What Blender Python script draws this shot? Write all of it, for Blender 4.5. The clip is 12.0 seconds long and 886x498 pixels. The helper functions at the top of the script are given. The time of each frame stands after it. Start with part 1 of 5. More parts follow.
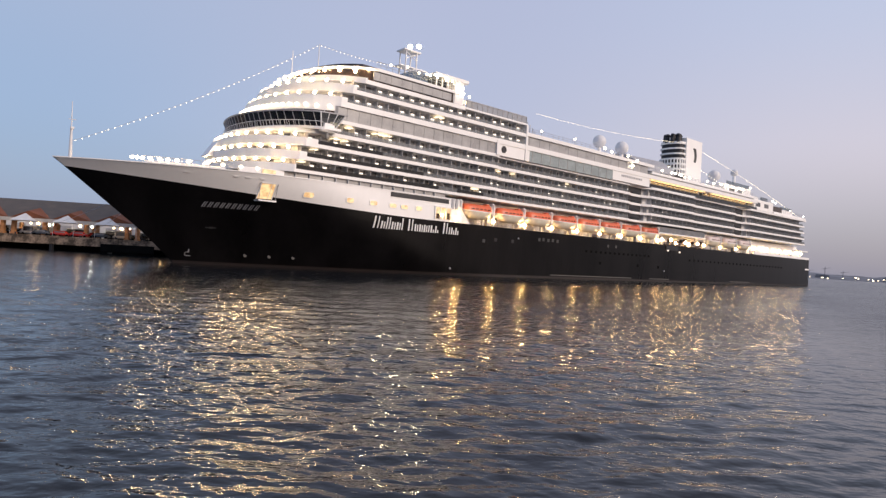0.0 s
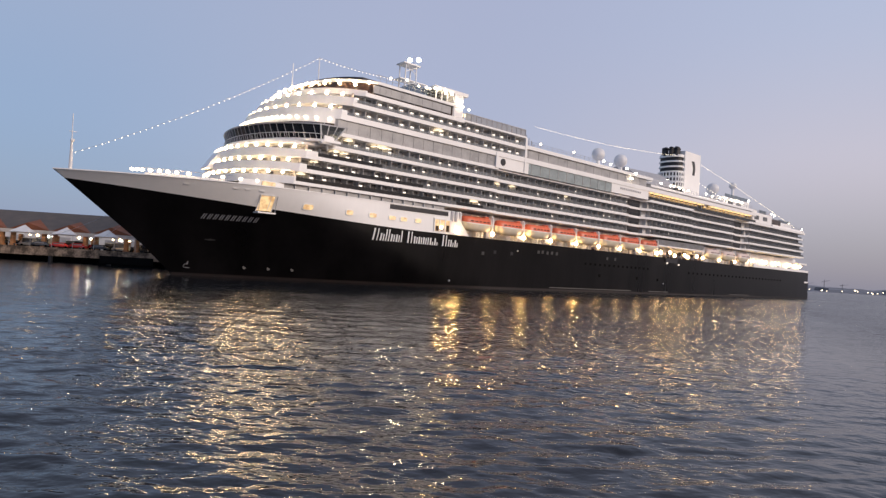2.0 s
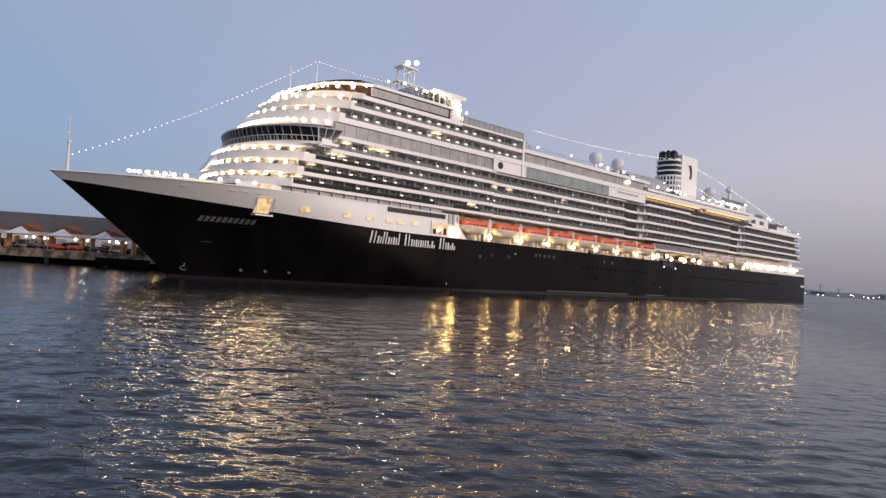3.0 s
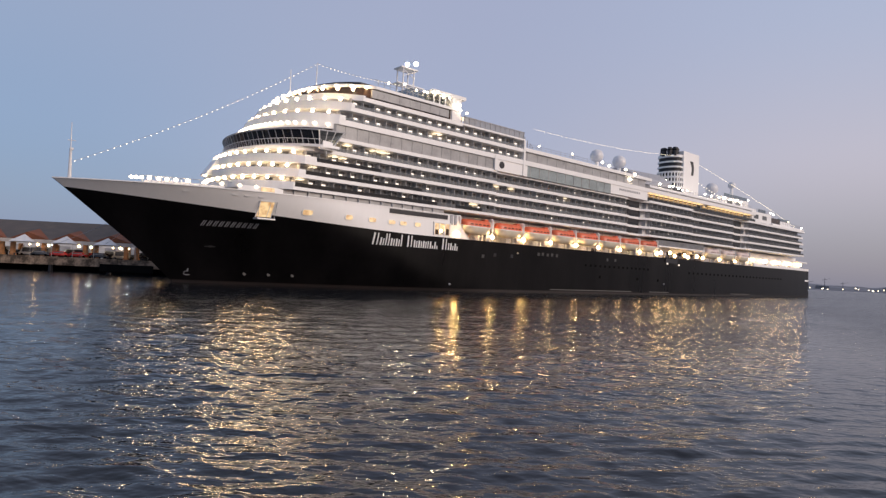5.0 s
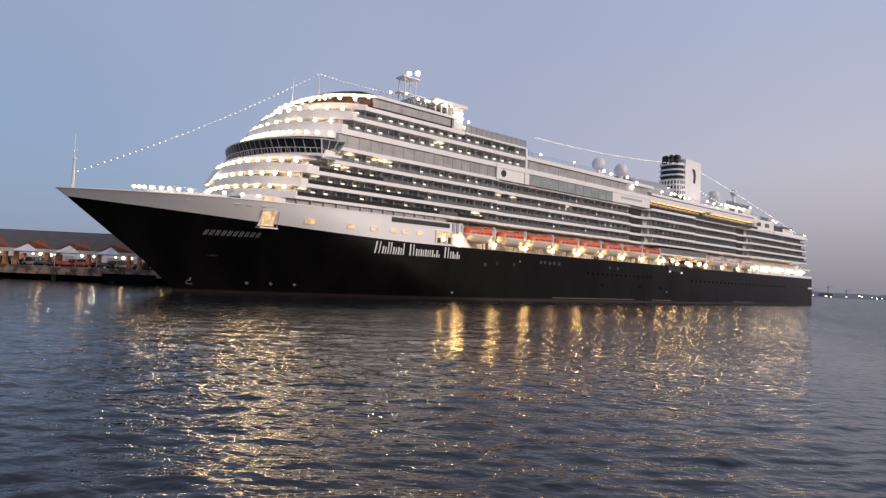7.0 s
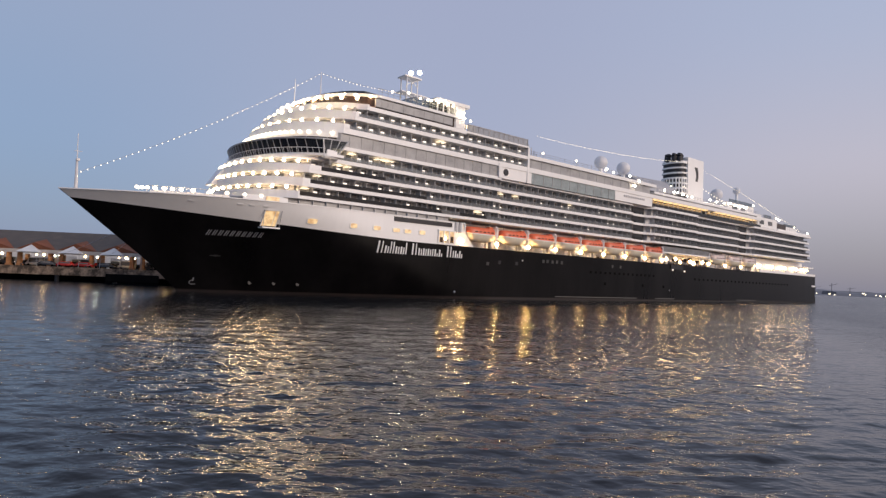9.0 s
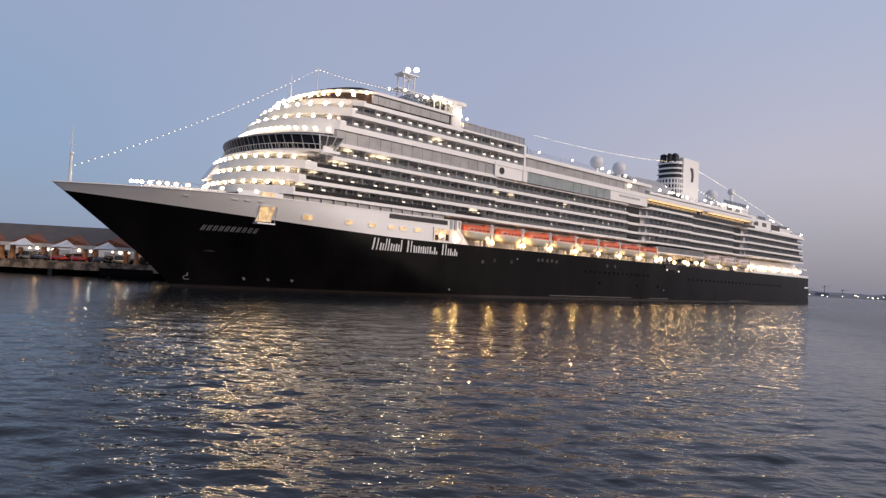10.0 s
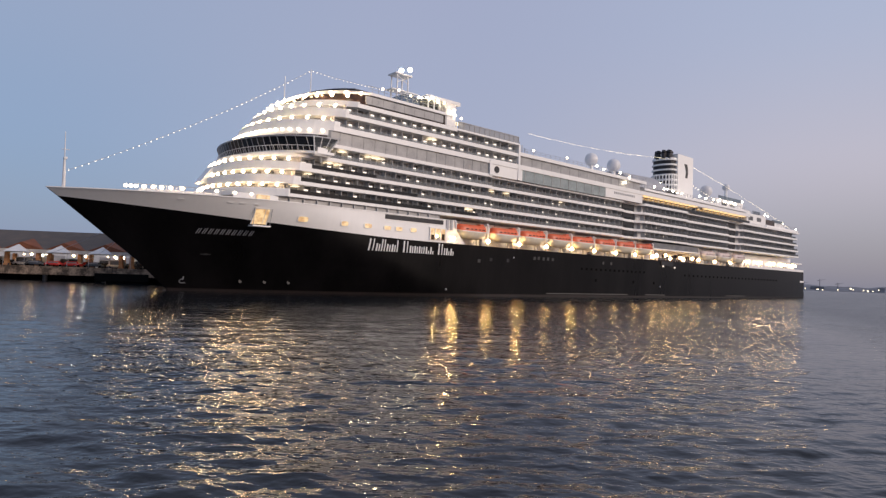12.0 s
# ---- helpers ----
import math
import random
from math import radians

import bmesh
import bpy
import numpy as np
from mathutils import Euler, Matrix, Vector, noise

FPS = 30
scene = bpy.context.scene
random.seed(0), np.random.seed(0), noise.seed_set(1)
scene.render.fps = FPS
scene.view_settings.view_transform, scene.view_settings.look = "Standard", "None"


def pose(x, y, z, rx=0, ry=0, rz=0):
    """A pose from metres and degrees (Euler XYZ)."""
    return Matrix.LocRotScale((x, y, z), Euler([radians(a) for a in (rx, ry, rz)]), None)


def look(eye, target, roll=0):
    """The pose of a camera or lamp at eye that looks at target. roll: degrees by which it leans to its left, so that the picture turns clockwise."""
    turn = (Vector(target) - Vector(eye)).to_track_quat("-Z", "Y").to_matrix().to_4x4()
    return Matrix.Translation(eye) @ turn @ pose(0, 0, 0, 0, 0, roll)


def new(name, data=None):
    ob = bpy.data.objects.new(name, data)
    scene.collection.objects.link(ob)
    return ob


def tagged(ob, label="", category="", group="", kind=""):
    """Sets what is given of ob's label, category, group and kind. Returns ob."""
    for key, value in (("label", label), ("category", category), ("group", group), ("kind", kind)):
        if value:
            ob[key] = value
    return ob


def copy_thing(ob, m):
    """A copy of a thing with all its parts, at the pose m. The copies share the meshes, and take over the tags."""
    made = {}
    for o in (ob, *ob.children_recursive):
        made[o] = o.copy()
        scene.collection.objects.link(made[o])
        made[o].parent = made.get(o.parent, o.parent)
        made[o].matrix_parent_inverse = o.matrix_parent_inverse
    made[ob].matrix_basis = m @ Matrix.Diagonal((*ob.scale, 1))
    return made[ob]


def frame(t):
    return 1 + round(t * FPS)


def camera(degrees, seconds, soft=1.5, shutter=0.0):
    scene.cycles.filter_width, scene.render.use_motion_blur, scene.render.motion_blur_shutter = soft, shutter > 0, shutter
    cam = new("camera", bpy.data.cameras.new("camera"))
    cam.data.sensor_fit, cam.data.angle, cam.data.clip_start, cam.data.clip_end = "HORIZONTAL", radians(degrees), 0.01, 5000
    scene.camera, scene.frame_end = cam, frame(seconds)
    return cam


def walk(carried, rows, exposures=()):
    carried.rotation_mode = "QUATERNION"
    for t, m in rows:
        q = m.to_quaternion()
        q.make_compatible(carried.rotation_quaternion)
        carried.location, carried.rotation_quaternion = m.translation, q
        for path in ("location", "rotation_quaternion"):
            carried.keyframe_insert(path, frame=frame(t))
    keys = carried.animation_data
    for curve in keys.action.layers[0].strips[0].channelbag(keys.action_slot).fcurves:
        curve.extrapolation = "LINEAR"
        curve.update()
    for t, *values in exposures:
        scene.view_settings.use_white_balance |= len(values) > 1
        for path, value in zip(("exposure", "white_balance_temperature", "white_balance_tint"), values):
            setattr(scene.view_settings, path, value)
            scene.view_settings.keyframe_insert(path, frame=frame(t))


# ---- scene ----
# ---- camera and its path ----
cam = camera(2 * math.degrees(math.atan(784 / 1100)), 12.0, soft=1.35)
EYE = (-17.96, -123.07, 4.30)
TURNS = [  # seconds, heading, tilt, lean in degrees
    (0, 40.784, 0.620, 3.338),
    (0.5, 40.853, 0.892, 3.230),
    (1, 40.908, 1.235, 3.107),
    (1.5, 40.952, 1.665, 3.128),
    (2, 40.790, 1.757, 3.425),
    (2.5, 40.881, 1.960, 3.294),
    (3, 41.028, 2.042, 3.615),
    (5, 40.774, 2.079, 2.623),
    (5.5, 40.515, 2.232, 2.249),
    (6, 40.600, 2.550, 2.439),
    (6.5, 40.561, 2.633, 2.405),
    (7, 40.540, 2.850, 2.477),
    (9, 40.316, 2.772, 2.267),
    (9.5, 40.540, 2.654, 2.485),
    (10, 40.771, 2.580, 2.860),
    (10.5, 40.869, 2.811, 2.533),
    (11, 41.075, 2.833, 2.259),
    (11.5, 41.016, 2.771, 2.087),
    (12, 41.126, 2.568, 1.956),
]


def aim(heading, tilt, lean):
    """Camera pose: heading from +y towards +x, tilt upwards, lean to its left."""
    return Matrix.Translation(EYE) @ pose(0, 0, 0, 90 + tilt, 0, -heading) @ pose(0, 0, 0, 0, 0, lean)


walk(cam, [(t, aim(h, p, r)) for t, h, p, r in TURNS], [(0.0, 0.42, 7240, 10), (1.0, 0.42, 7220, 10), (1.5, 0.33, 7160, 10), (2.0, 0.25, 7120, 10), (3.0, 0.17, 7080, 10), (5.0, 0.14, 7080, 10), (9.0, 0.11, 7060, 10), (12.0, 0.11, 7060, 10)])

# ---- world and sun: clear dusk sky, soft afterglow from behind the camera ----
SUN_EL, SUN_AZ = 14.0, 165.0
world = bpy.data.worlds.new("dusk")
scene.world = world
world.use_nodes = True
wn, wl = world.node_tree.nodes, world.node_tree.links
wn.clear()


def wnode(kind, **kw):
    n = wn.new(kind)
    for k, v in kw.items():
        n.inputs[k].default_value = v
    return n


coord = wnode("ShaderNodeTexCoord")
sky = wnode("ShaderNodeTexSky")
sky.sky_type, sky.sun_disc = "NISHITA", False
sky.sun_elevation, sky.sun_rotation = radians(3.0), radians(SUN_AZ)
sep = wnode("ShaderNodeSeparateXYZ")
wl.new(coord.outputs["Generated"], sep.inputs[0])
side = wnode("ShaderNodeVectorMath")
side.operation = "DOT_PRODUCT"
side.inputs[1].default_value = (0.8, -0.6, 0.0)
wl.new(coord.outputs["Generated"], side.inputs[0])


def ramp(stops):
    r = wn.new("ShaderNodeValToRGB")
    r.color_ramp.interpolation = "EASE"
    els = r.color_ramp.elements
    while len(els) < len(stops):
        els.new(0.5)
    for e, (pos, col) in zip(els, stops):
        e.position, e.color = pos, (*col, 1)
    return r


turn = wnode("ShaderNodeMapRange")
turn.inputs["From Min"].default_value, turn.inputs["From Max"].default_value = -0.55, 0.65
wl.new(side.outputs["Value"], turn.inputs["Value"])
low = ramp([(0.0, (0.150, 0.243, 0.44)), (0.5, (0.22, 0.27, 0.42)), (1.0, (0.185, 0.205, 0.29))])
mid = ramp([(0.0, (0.185, 0.288, 0.515)), (0.45, (0.295, 0.348, 0.54)), (1.0, (0.44, 0.431, 0.558))])
high = ramp([(0.0, (0.245, 0.32, 0.515)), (0.5, (0.305, 0.355, 0.545)), (1.0, (0.355, 0.42, 0.615))])
for r in (low, mid, high):
    wl.new(turn.outputs[0], r.inputs[0])


def step_mix(a, b, z0, z1):
    """Blend two sky tones between two heights."""
    lift = wnode("ShaderNodeMapRange")
    lift.interpolation_type = "SMOOTHSTEP"
    lift.inputs["From Min"].default_value, lift.inputs["From Max"].default_value = z0, z1
    wl.new(sep.outputs["Z"], lift.inputs["Value"])
    g = wn.new("ShaderNodeMix")
    g.data_type = "RGBA"
    wl.new(lift.outputs[0], g.inputs["Factor"])
    wl.new(a, g.inputs["A"])
    wl.new(b, g.inputs["B"])
    return g.outputs["Result"]


dusk = step_mix(step_mix(low.outputs[0], mid.outputs[0], -0.03, 0.20), high.outputs[0], 0.12, 0.40)
bg_sky, bg_dusk, add = wnode("ShaderNodeBackground", Strength=0.03), wnode("ShaderNodeBackground", Strength=0.98), wn.new("ShaderNodeAddShader")
wl.new(sky.outputs[0], bg_sky.inputs["Color"])
wl.new(dusk, bg_dusk.inputs["Color"])
wl.new(bg_sky.outputs[0], add.inputs[0])
wl.new(bg_dusk.outputs[0], add.inputs[1])
wout = wn.new("ShaderNodeOutputWorld")
wl.new(add.outputs[0], wout.inputs[0])

sun = new("sun", bpy.data.lights.new("sun", "SUN"))
sun.data.energy, sun.data.angle, sun.data.color = 2.0, radians(20), (1.0, 0.87, 0.81)
sun.matrix_world = look((112, -150, 74), (60, 0, 10))


# ---- materials ----
def mat(name, color, rough=0.5, metal=0.0, vary=0.12, scale=0.6, bump=0.0, fine=12.0, streak=False, spec=0.5, island=0.0):
    """Painted or raw surface with two scales of tone and a fine relief."""
    m = bpy.data.materials.new(name)
    m.use_nodes = True
    n, l = m.node_tree.nodes, m.node_tree.links
    b = n["Principled BSDF"]
    tc = n.new("ShaderNodeTexCoord")
    mp = n.new("ShaderNodeMapping")
    mp.inputs["Scale"].default_value = (1, 1, 0.18) if streak else (1, 1, 1)
    l.new(tc.outputs["Object"], mp.inputs[0])
    n1, n2 = n.new("ShaderNodeTexNoise"), n.new("ShaderNodeTexNoise")
    n1.inputs["Scale"].default_value, n1.inputs["Detail"].default_value = scale, 5
    n2.inputs["Scale"].default_value, n2.inputs["Detail"].default_value = fine, 3
    l.new(mp.outputs[0], n1.inputs["Vector"])
    l.new(mp.outputs[0], n2.inputs["Vector"])
    mix = n.new("ShaderNodeMath")
    mix.operation = "MULTIPLY_ADD"
    l.new(n2.outputs["Fac"], mix.inputs[0])
    mix.inputs[1].default_value = 0.4
    l.new(n1.outputs["Fac"], mix.inputs[2])
    cr = n.new("ShaderNodeValToRGB")
    cr.color_ramp.elements[0].position, cr.color_ramp.elements[1].position = 0.6, 1.05
    lo = [c * (1 - vary) for c in color]
    hi = [min(1, c * (1 + vary * 0.6)) for c in color]
    cr.color_ramp.elements[0].color, cr.color_ramp.elements[1].color = (*lo, 1), (*hi, 1)
    l.new(mix.outputs[0], cr.inputs[0])
    out = cr.outputs[0]
    if island:
        oi = n.new("ShaderNodeObjectInfo")
        hsv = n.new("ShaderNodeHueSaturation")
        mr = n.new("ShaderNodeMapRange")
        mr.inputs["To Min"].default_value, mr.inputs["To Max"].default_value = 1 - island, 1 + island
        l.new(oi.outputs["Random"], mr.inputs["Value"])
        l.new(mr.outputs[0], hsv.inputs["Value"])
        l.new(out, hsv.inputs["Color"])
        out = hsv.outputs[0]
    l.new(out, b.inputs["Base Color"])
    rr = n.new("ShaderNodeMapRange")
    rr.inputs["To Min"].default_value, rr.inputs["To Max"].default_value = max(0.02, rough - 0.1), min(1, rough + 0.1)
    l.new(n1.outputs["Fac"], rr.inputs["Value"])
    l.new(rr.outputs[0], b.inputs["Roughness"])
    b.inputs["Metallic"].default_value, b.inputs["Specular IOR Level"].default_value = metal, spec
    if bump:
        bp = n.new("ShaderNodeBump")
        bp.inputs["Strength"].default_value, bp.inputs["Distance"].default_value = bump, 0.05
        l.new(mix.outputs[0], bp.inputs["Height"])
        l.new(bp.outputs[0], b.inputs["Normal"])
    return m


def glow(name, color, strength, base=0.8):
    m = bpy.data.materials.new(name)
    m.use_nodes = True
    b = m.node_tree.nodes["Principled BSDF"]
    b.inputs["Base Color"].default_value = (base, base, base, 1)
    b.inputs["Emission Color"].default_value, b.inputs["Emission Strength"].default_value = (*color, 1), strength
    return m


def pane(name, tint, clear=0.6, rough=0.05):
    """Tinted glass sheet: partly clear, with a glossy face."""
    m = bpy.data.materials.new(name)
    m.use_nodes = True
    n, l = m.node_tree.nodes, m.node_tree.links
    b = n["Principled BSDF"]
    b.inputs["Base Color"].default_value, b.inputs["Roughness"].default_value = (*tint, 1), rough
    tr, mx = n.new("ShaderNodeBsdfTransparent"), n.new("ShaderNodeMixShader")
    tr.inputs["Color"].default_value = (0.8, 0.85, 0.88, 1)
    mx.inputs[0].default_value = clear
    l.new(b.outputs[0], mx.inputs[1])
    l.new(tr.outputs[0], mx.inputs[2])
    l.new(mx.outputs[0], n["Material Output"].inputs["Surface"])
    return m


WHITE = mat("white_ship_paint", (0.80, 0.79, 0.78), 0.35, vary=0.04, scale=0.15, fine=1.5, streak=True)
GREYW = mat("cabin_wall_paint", (0.66, 0.645, 0.63), 0.5, vary=0.25, scale=0.4, fine=3)
BLACK = mat("black_hull_paint", (0.0062, 0.0056, 0.0062), 0.30, vary=0.5, scale=0.12, fine=1.2, streak=True, spec=0.18)
BOOT = mat("waterline_paint", (0.010, 0.0045, 0.004), 0.6, vary=0.5, scale=0.4, fine=3)
GLASS = mat("dark_window_glass", (0.17, 0.172, 0.178), 0.12, vary=0.3, scale=0.5, fine=2, island=0.6)
BAND = mat("grey_window_band_glass", (0.37, 0.365, 0.365), 0.3, vary=0.2, scale=0.3, fine=2)
RAILGLASS = pane("smoked_balcony_glass", (0.012, 0.013, 0.015), 0.14)
STRIPE = mat("dull_hull_stripe", (0.11, 0.105, 0.10), 0.6)
GREYGLASS = pane("grey_balcony_glass", (0.19, 0.188, 0.19), 0.5)
CLEARRAIL = pane("clear_balcony_glass", (0.30, 0.298, 0.30), 0.6)
FROST = mat("frosted_divider", (0.52, 0.51, 0.505), 0.5, vary=0.15)
CLEARGLASS = pane("windscreen_glass", (0.10, 0.12, 0.13), 0.55)
BROWN = mat("brown_lounge_glass", (0.055, 0.030, 0.019), 0.2, vary=0.5, scale=0.5, fine=2)
# metal parts, also the colour of shade in recesses and openings
DARK = mat("dark_metal_and_shade", (0.03, 0.03, 0.035), 0.5, metal=0.4, vary=0.3)
STEEL = mat("grey_painted_steel", (0.38, 0.38, 0.40), 0.45, vary=0.2)
ORANGE = mat("orange_boat_canopy", (0.66, 0.125, 0.045), 0.4, vary=0.15, scale=0.8, island=0.12)
CREAM = mat("cream_boat_hull", (0.72, 0.66, 0.54), 0.35, vary=0.12, scale=0.8)
PALE = mat("pale_tender_canopy", (0.62, 0.50, 0.46), 0.4, vary=0.12, scale=0.8)
DOME = mat("dome_white", (0.62, 0.62, 0.64), 0.5, vary=0.08, scale=0.5)
TEAK = mat("deck_planks", (0.28, 0.19, 0.11), 0.6, vary=0.25, scale=2)
AMBER = glow("amber_lit_ceiling", (1.0, 0.62, 0.26), 1.25)
LAMP = glow("warm_white_lamp", (1.0, 0.80, 0.55), 6.0)
SOFTGLOW = glow("soft_warm_glow", (1.0, 0.84, 0.72), 0.8)
FLOOD = glow("floodlight_lens", (1.0, 0.82, 0.52), 420.0)
PROM = glow("promenade_lamp", (1.0, 0.66, 0.32), 24.0)
BULB = glow("festoon_bulb", (1.0, 0.86, 0.62), 4.0)
LITWIN = glow("lit_warm_window", (1.0, 0.62, 0.27), 0.85, 0.15)
_n, _l = LITWIN.node_tree.nodes, LITWIN.node_tree.links
_tc, _nz, _cr = _n.new("ShaderNodeTexCoord"), _n.new("ShaderNodeTexNoise"), _n.new("ShaderNodeValToRGB")
_nz.inputs["Scale"].default_value, _nz.inputs["Detail"].default_value = 1.1, 2
_cr.color_ramp.elements[0].position, _cr.color_ramp.elements[1].position = 0.36, 0.6
_cr.color_ramp.elements[0].color, _cr.color_ramp.elements[1].color = (0.62, 0.34, 0.13, 1), (1.0, 0.70, 0.36, 1)
_l.new(_tc.outputs["Object"], _nz.inputs["Vector"])
_l.new(_nz.outputs["Fac"], _cr.inputs[0])
_l.new(_cr.outputs[0], _n["Principled BSDF"].inputs["Emission Color"])
# hot cores added to the lamps to strengthen their glints on the water
CORE = glow("lamp_glint_core", (1.0, 0.67, 0.36), 180.0)
SCORE = glow("gallery_glint_core", (1.0, 0.58, 0.23), 65.0)
PCORE = glow("promenade_glint_core", (1.0, 0.56, 0.21), 400.0)
STERNCORE = glow("stern_glint_core", (1.0, 0.66, 0.32), 10.0)
ROOMGLOW = glow("lit_balcony_ceiling", (1.0, 0.80, 0.55), 1.3)
TEALBAND = mat("teal_tinted_window_band", (0.30, 0.345, 0.35), 0.14, vary=0.22, scale=0.3, fine=2)
DULLMARK = mat("dull_painted_mark", (0.04, 0.04, 0.042), 0.6, vary=0.2)
HOTLAMP = glow("roof_flood_lens", (1.0, 0.84, 0.6), 26.0)
AFTGLASS = pane("grey_aft_balcony_glass", (0.085, 0.084, 0.086), 0.4)
SCREEN = pane("pale_windscreen_glass", (0.40, 0.40, 0.41), 0.35)
SHORELAMP = glow("distant_lamp", (1.0, 0.84, 0.6), 5.0)
# fill light for the shed bays, not a lamp that shows
SHEDFILL = glow("shed_fill_glow", (1.0, 0.88, 0.74), 130.0)
SHEDLAMP = glow("shed_sodium_lamp", (1.0, 0.62, 0.27), 22.0)
WINGGLASS = pane("wing_end_glass", (0.10, 0.11, 0.12), 0.45)
BRIDGEGLASS = mat("bridge_window_glass", (0.014, 0.015, 0.018), 0.12, vary=0.2)
CONCRETE = mat("stained_concrete", (0.40, 0.285, 0.20), 0.9, vary=0.8, scale=0.45, fine=2.2, bump=0.5)
ROOF = mat("weathered_roof_sheet", (0.090, 0.070, 0.057), 0.7, vary=0.3, scale=0.4, fine=4, bump=0.3)
RUST = mat("terracotta_paint", (0.19, 0.058, 0.021), 0.7, vary=0.3, scale=0.6)
POST = mat("ochre_post_paint", (0.46, 0.215, 0.09), 0.7, vary=0.3, scale=0.8)
TENT = mat("white_tent_fabric", (0.62, 0.62, 0.63), 0.8, vary=0.1, scale=0.7)
PLASTER = mat("pale_plaster", (0.50, 0.46, 0.42), 0.8, vary=0.2, scale=0.5)
CARRED = mat("red_car_paint", (0.45, 0.03, 0.025), 0.25, vary=0.1)
CARWHITE = mat("white_car_paint", (0.70, 0.70, 0.70), 0.25, vary=0.1)
CARGREY = mat("dark_car_paint", (0.06, 0.065, 0.075), 0.25, vary=0.2)
# rubber black, also used for the shade under the quay
RUBBER_SHADE = mat("black_rubber_and_shade", (0.006, 0.006, 0.006), 0.9, vary=0.3, spec=0.08)
# bluish grey carries the haze over the far shore in the colour
LAND = mat("hazed_far_shore", (0.165, 0.175, 0.205), 0.9, vary=0.4, scale=0.01, fine=0.05)
FARWALL = mat("far_building_plaster", (0.27, 0.275, 0.30), 0.8, vary=0.3, scale=0.05, island=0.3)

# ---- water material ----
WATER = bpy.data.materials.new("harbour_water")
WATER.use_nodes = True
n, l = WATER.node_tree.nodes, WATER.node_tree.links
wb = n["Principled BSDF"]
wb.inputs["Base Color"].default_value = (0.012, 0.0135, 0.016, 1)
wb.inputs["IOR"].default_value = 1.34
tc = n.new("ShaderNodeTexCoord")
patch, calm = n.new("ShaderNodeTexNoise"), n.new("ShaderNodeMapRange")
patch.inputs["Scale"].default_value, patch.inputs["Detail"].default_value = 0.045, 2
calm.inputs["From Min"].default_value, calm.inputs["From Max"].default_value = 0.35, 0.65
calm.inputs["To Min"].default_value, calm.inputs["To Max"].default_value = 0.6, 1.05
l.new(tc.outputs["Object"], patch.inputs["Vector"])
l.new(patch.outputs["Fac"], calm.inputs["Value"])
spread, open_side, ruffle = n.new("ShaderNodeSeparateXYZ"), n.new("ShaderNodeVectorMath"), n.new("ShaderNodeMapRange")
l.new(tc.outputs["Object"], spread.inputs[0])


def band(y0, y1, v0, v1, axis="Y"):
    """A value that goes smoothly from v0 to v1 between two distances across the harbour."""
    m = n.new("ShaderNodeMapRange")
    m.interpolation_type = "SMOOTHSTEP"
    for key, v in (("From Min", y0), ("From Max", y1), ("To Min", v0), ("To Max", v1)):
        m.inputs[key].default_value = v
    l.new(spread.outputs[axis], m.inputs["Value"])
    return m.outputs[0]


def combine(op, a, b):
    m = n.new("ShaderNodeMath")
    m.operation = op
    l.new(a, m.inputs[0])
    l.new(b, m.inputs[1])
    return m.outputs[0]


# wind-ruffled open harbour past the stern
open_side.operation = "DOT_PRODUCT"
open_side.inputs[1].default_value = (0.5, -0.866, 0)
l.new(tc.outputs["Object"], open_side.inputs[0])
ruffle.interpolation_type = "SMOOTHSTEP"
ruffle.inputs["From Min"].default_value, ruffle.inputs["From Max"].default_value = 0, 28
ruffle.inputs["To Min"].default_value, ruffle.inputs["To Max"].default_value = 0.0, 1.0
l.new(open_side.outputs["Value"], ruffle.inputs["Value"])


def scaled(a, k):
    m = n.new("ShaderNodeMath")
    m.operation = "MULTIPLY"
    m.inputs[1].default_value = k
    l.new(a, m.inputs[0])
    return m.outputs[0]


# sheltered water towards the hull: smaller ripples, and a slick right beside it
lee_rough = combine("MINIMUM", band(34, 62, 0.045, 0.13), combine("MAXIMUM", band(96, 106, 0.13, 0.06), band(15, 45, 0.13, 0.06, "X")))
l.new(combine("MAXIMUM", combine("MAXIMUM", lee_rough, band(110, 210, 0.0, 0.19, "X")), scaled(ruffle.outputs[0], 0.24)), wb.inputs["Roughness"])
shelter = combine("MULTIPLY", combine("MULTIPLY", band(30, 62, 0.64, 0.54), band(85, 165, 1.0, 1.55, "X")), combine("MAXIMUM", band(96, 106, 1.0, 0.4), band(15, 45, 1.0, 0.4, "X")))
chop = combine("MULTIPLY", combine("MAXIMUM", shelter, scaled(ruffle.outputs[0], 1.9)), calm.outputs[0])
prev = None
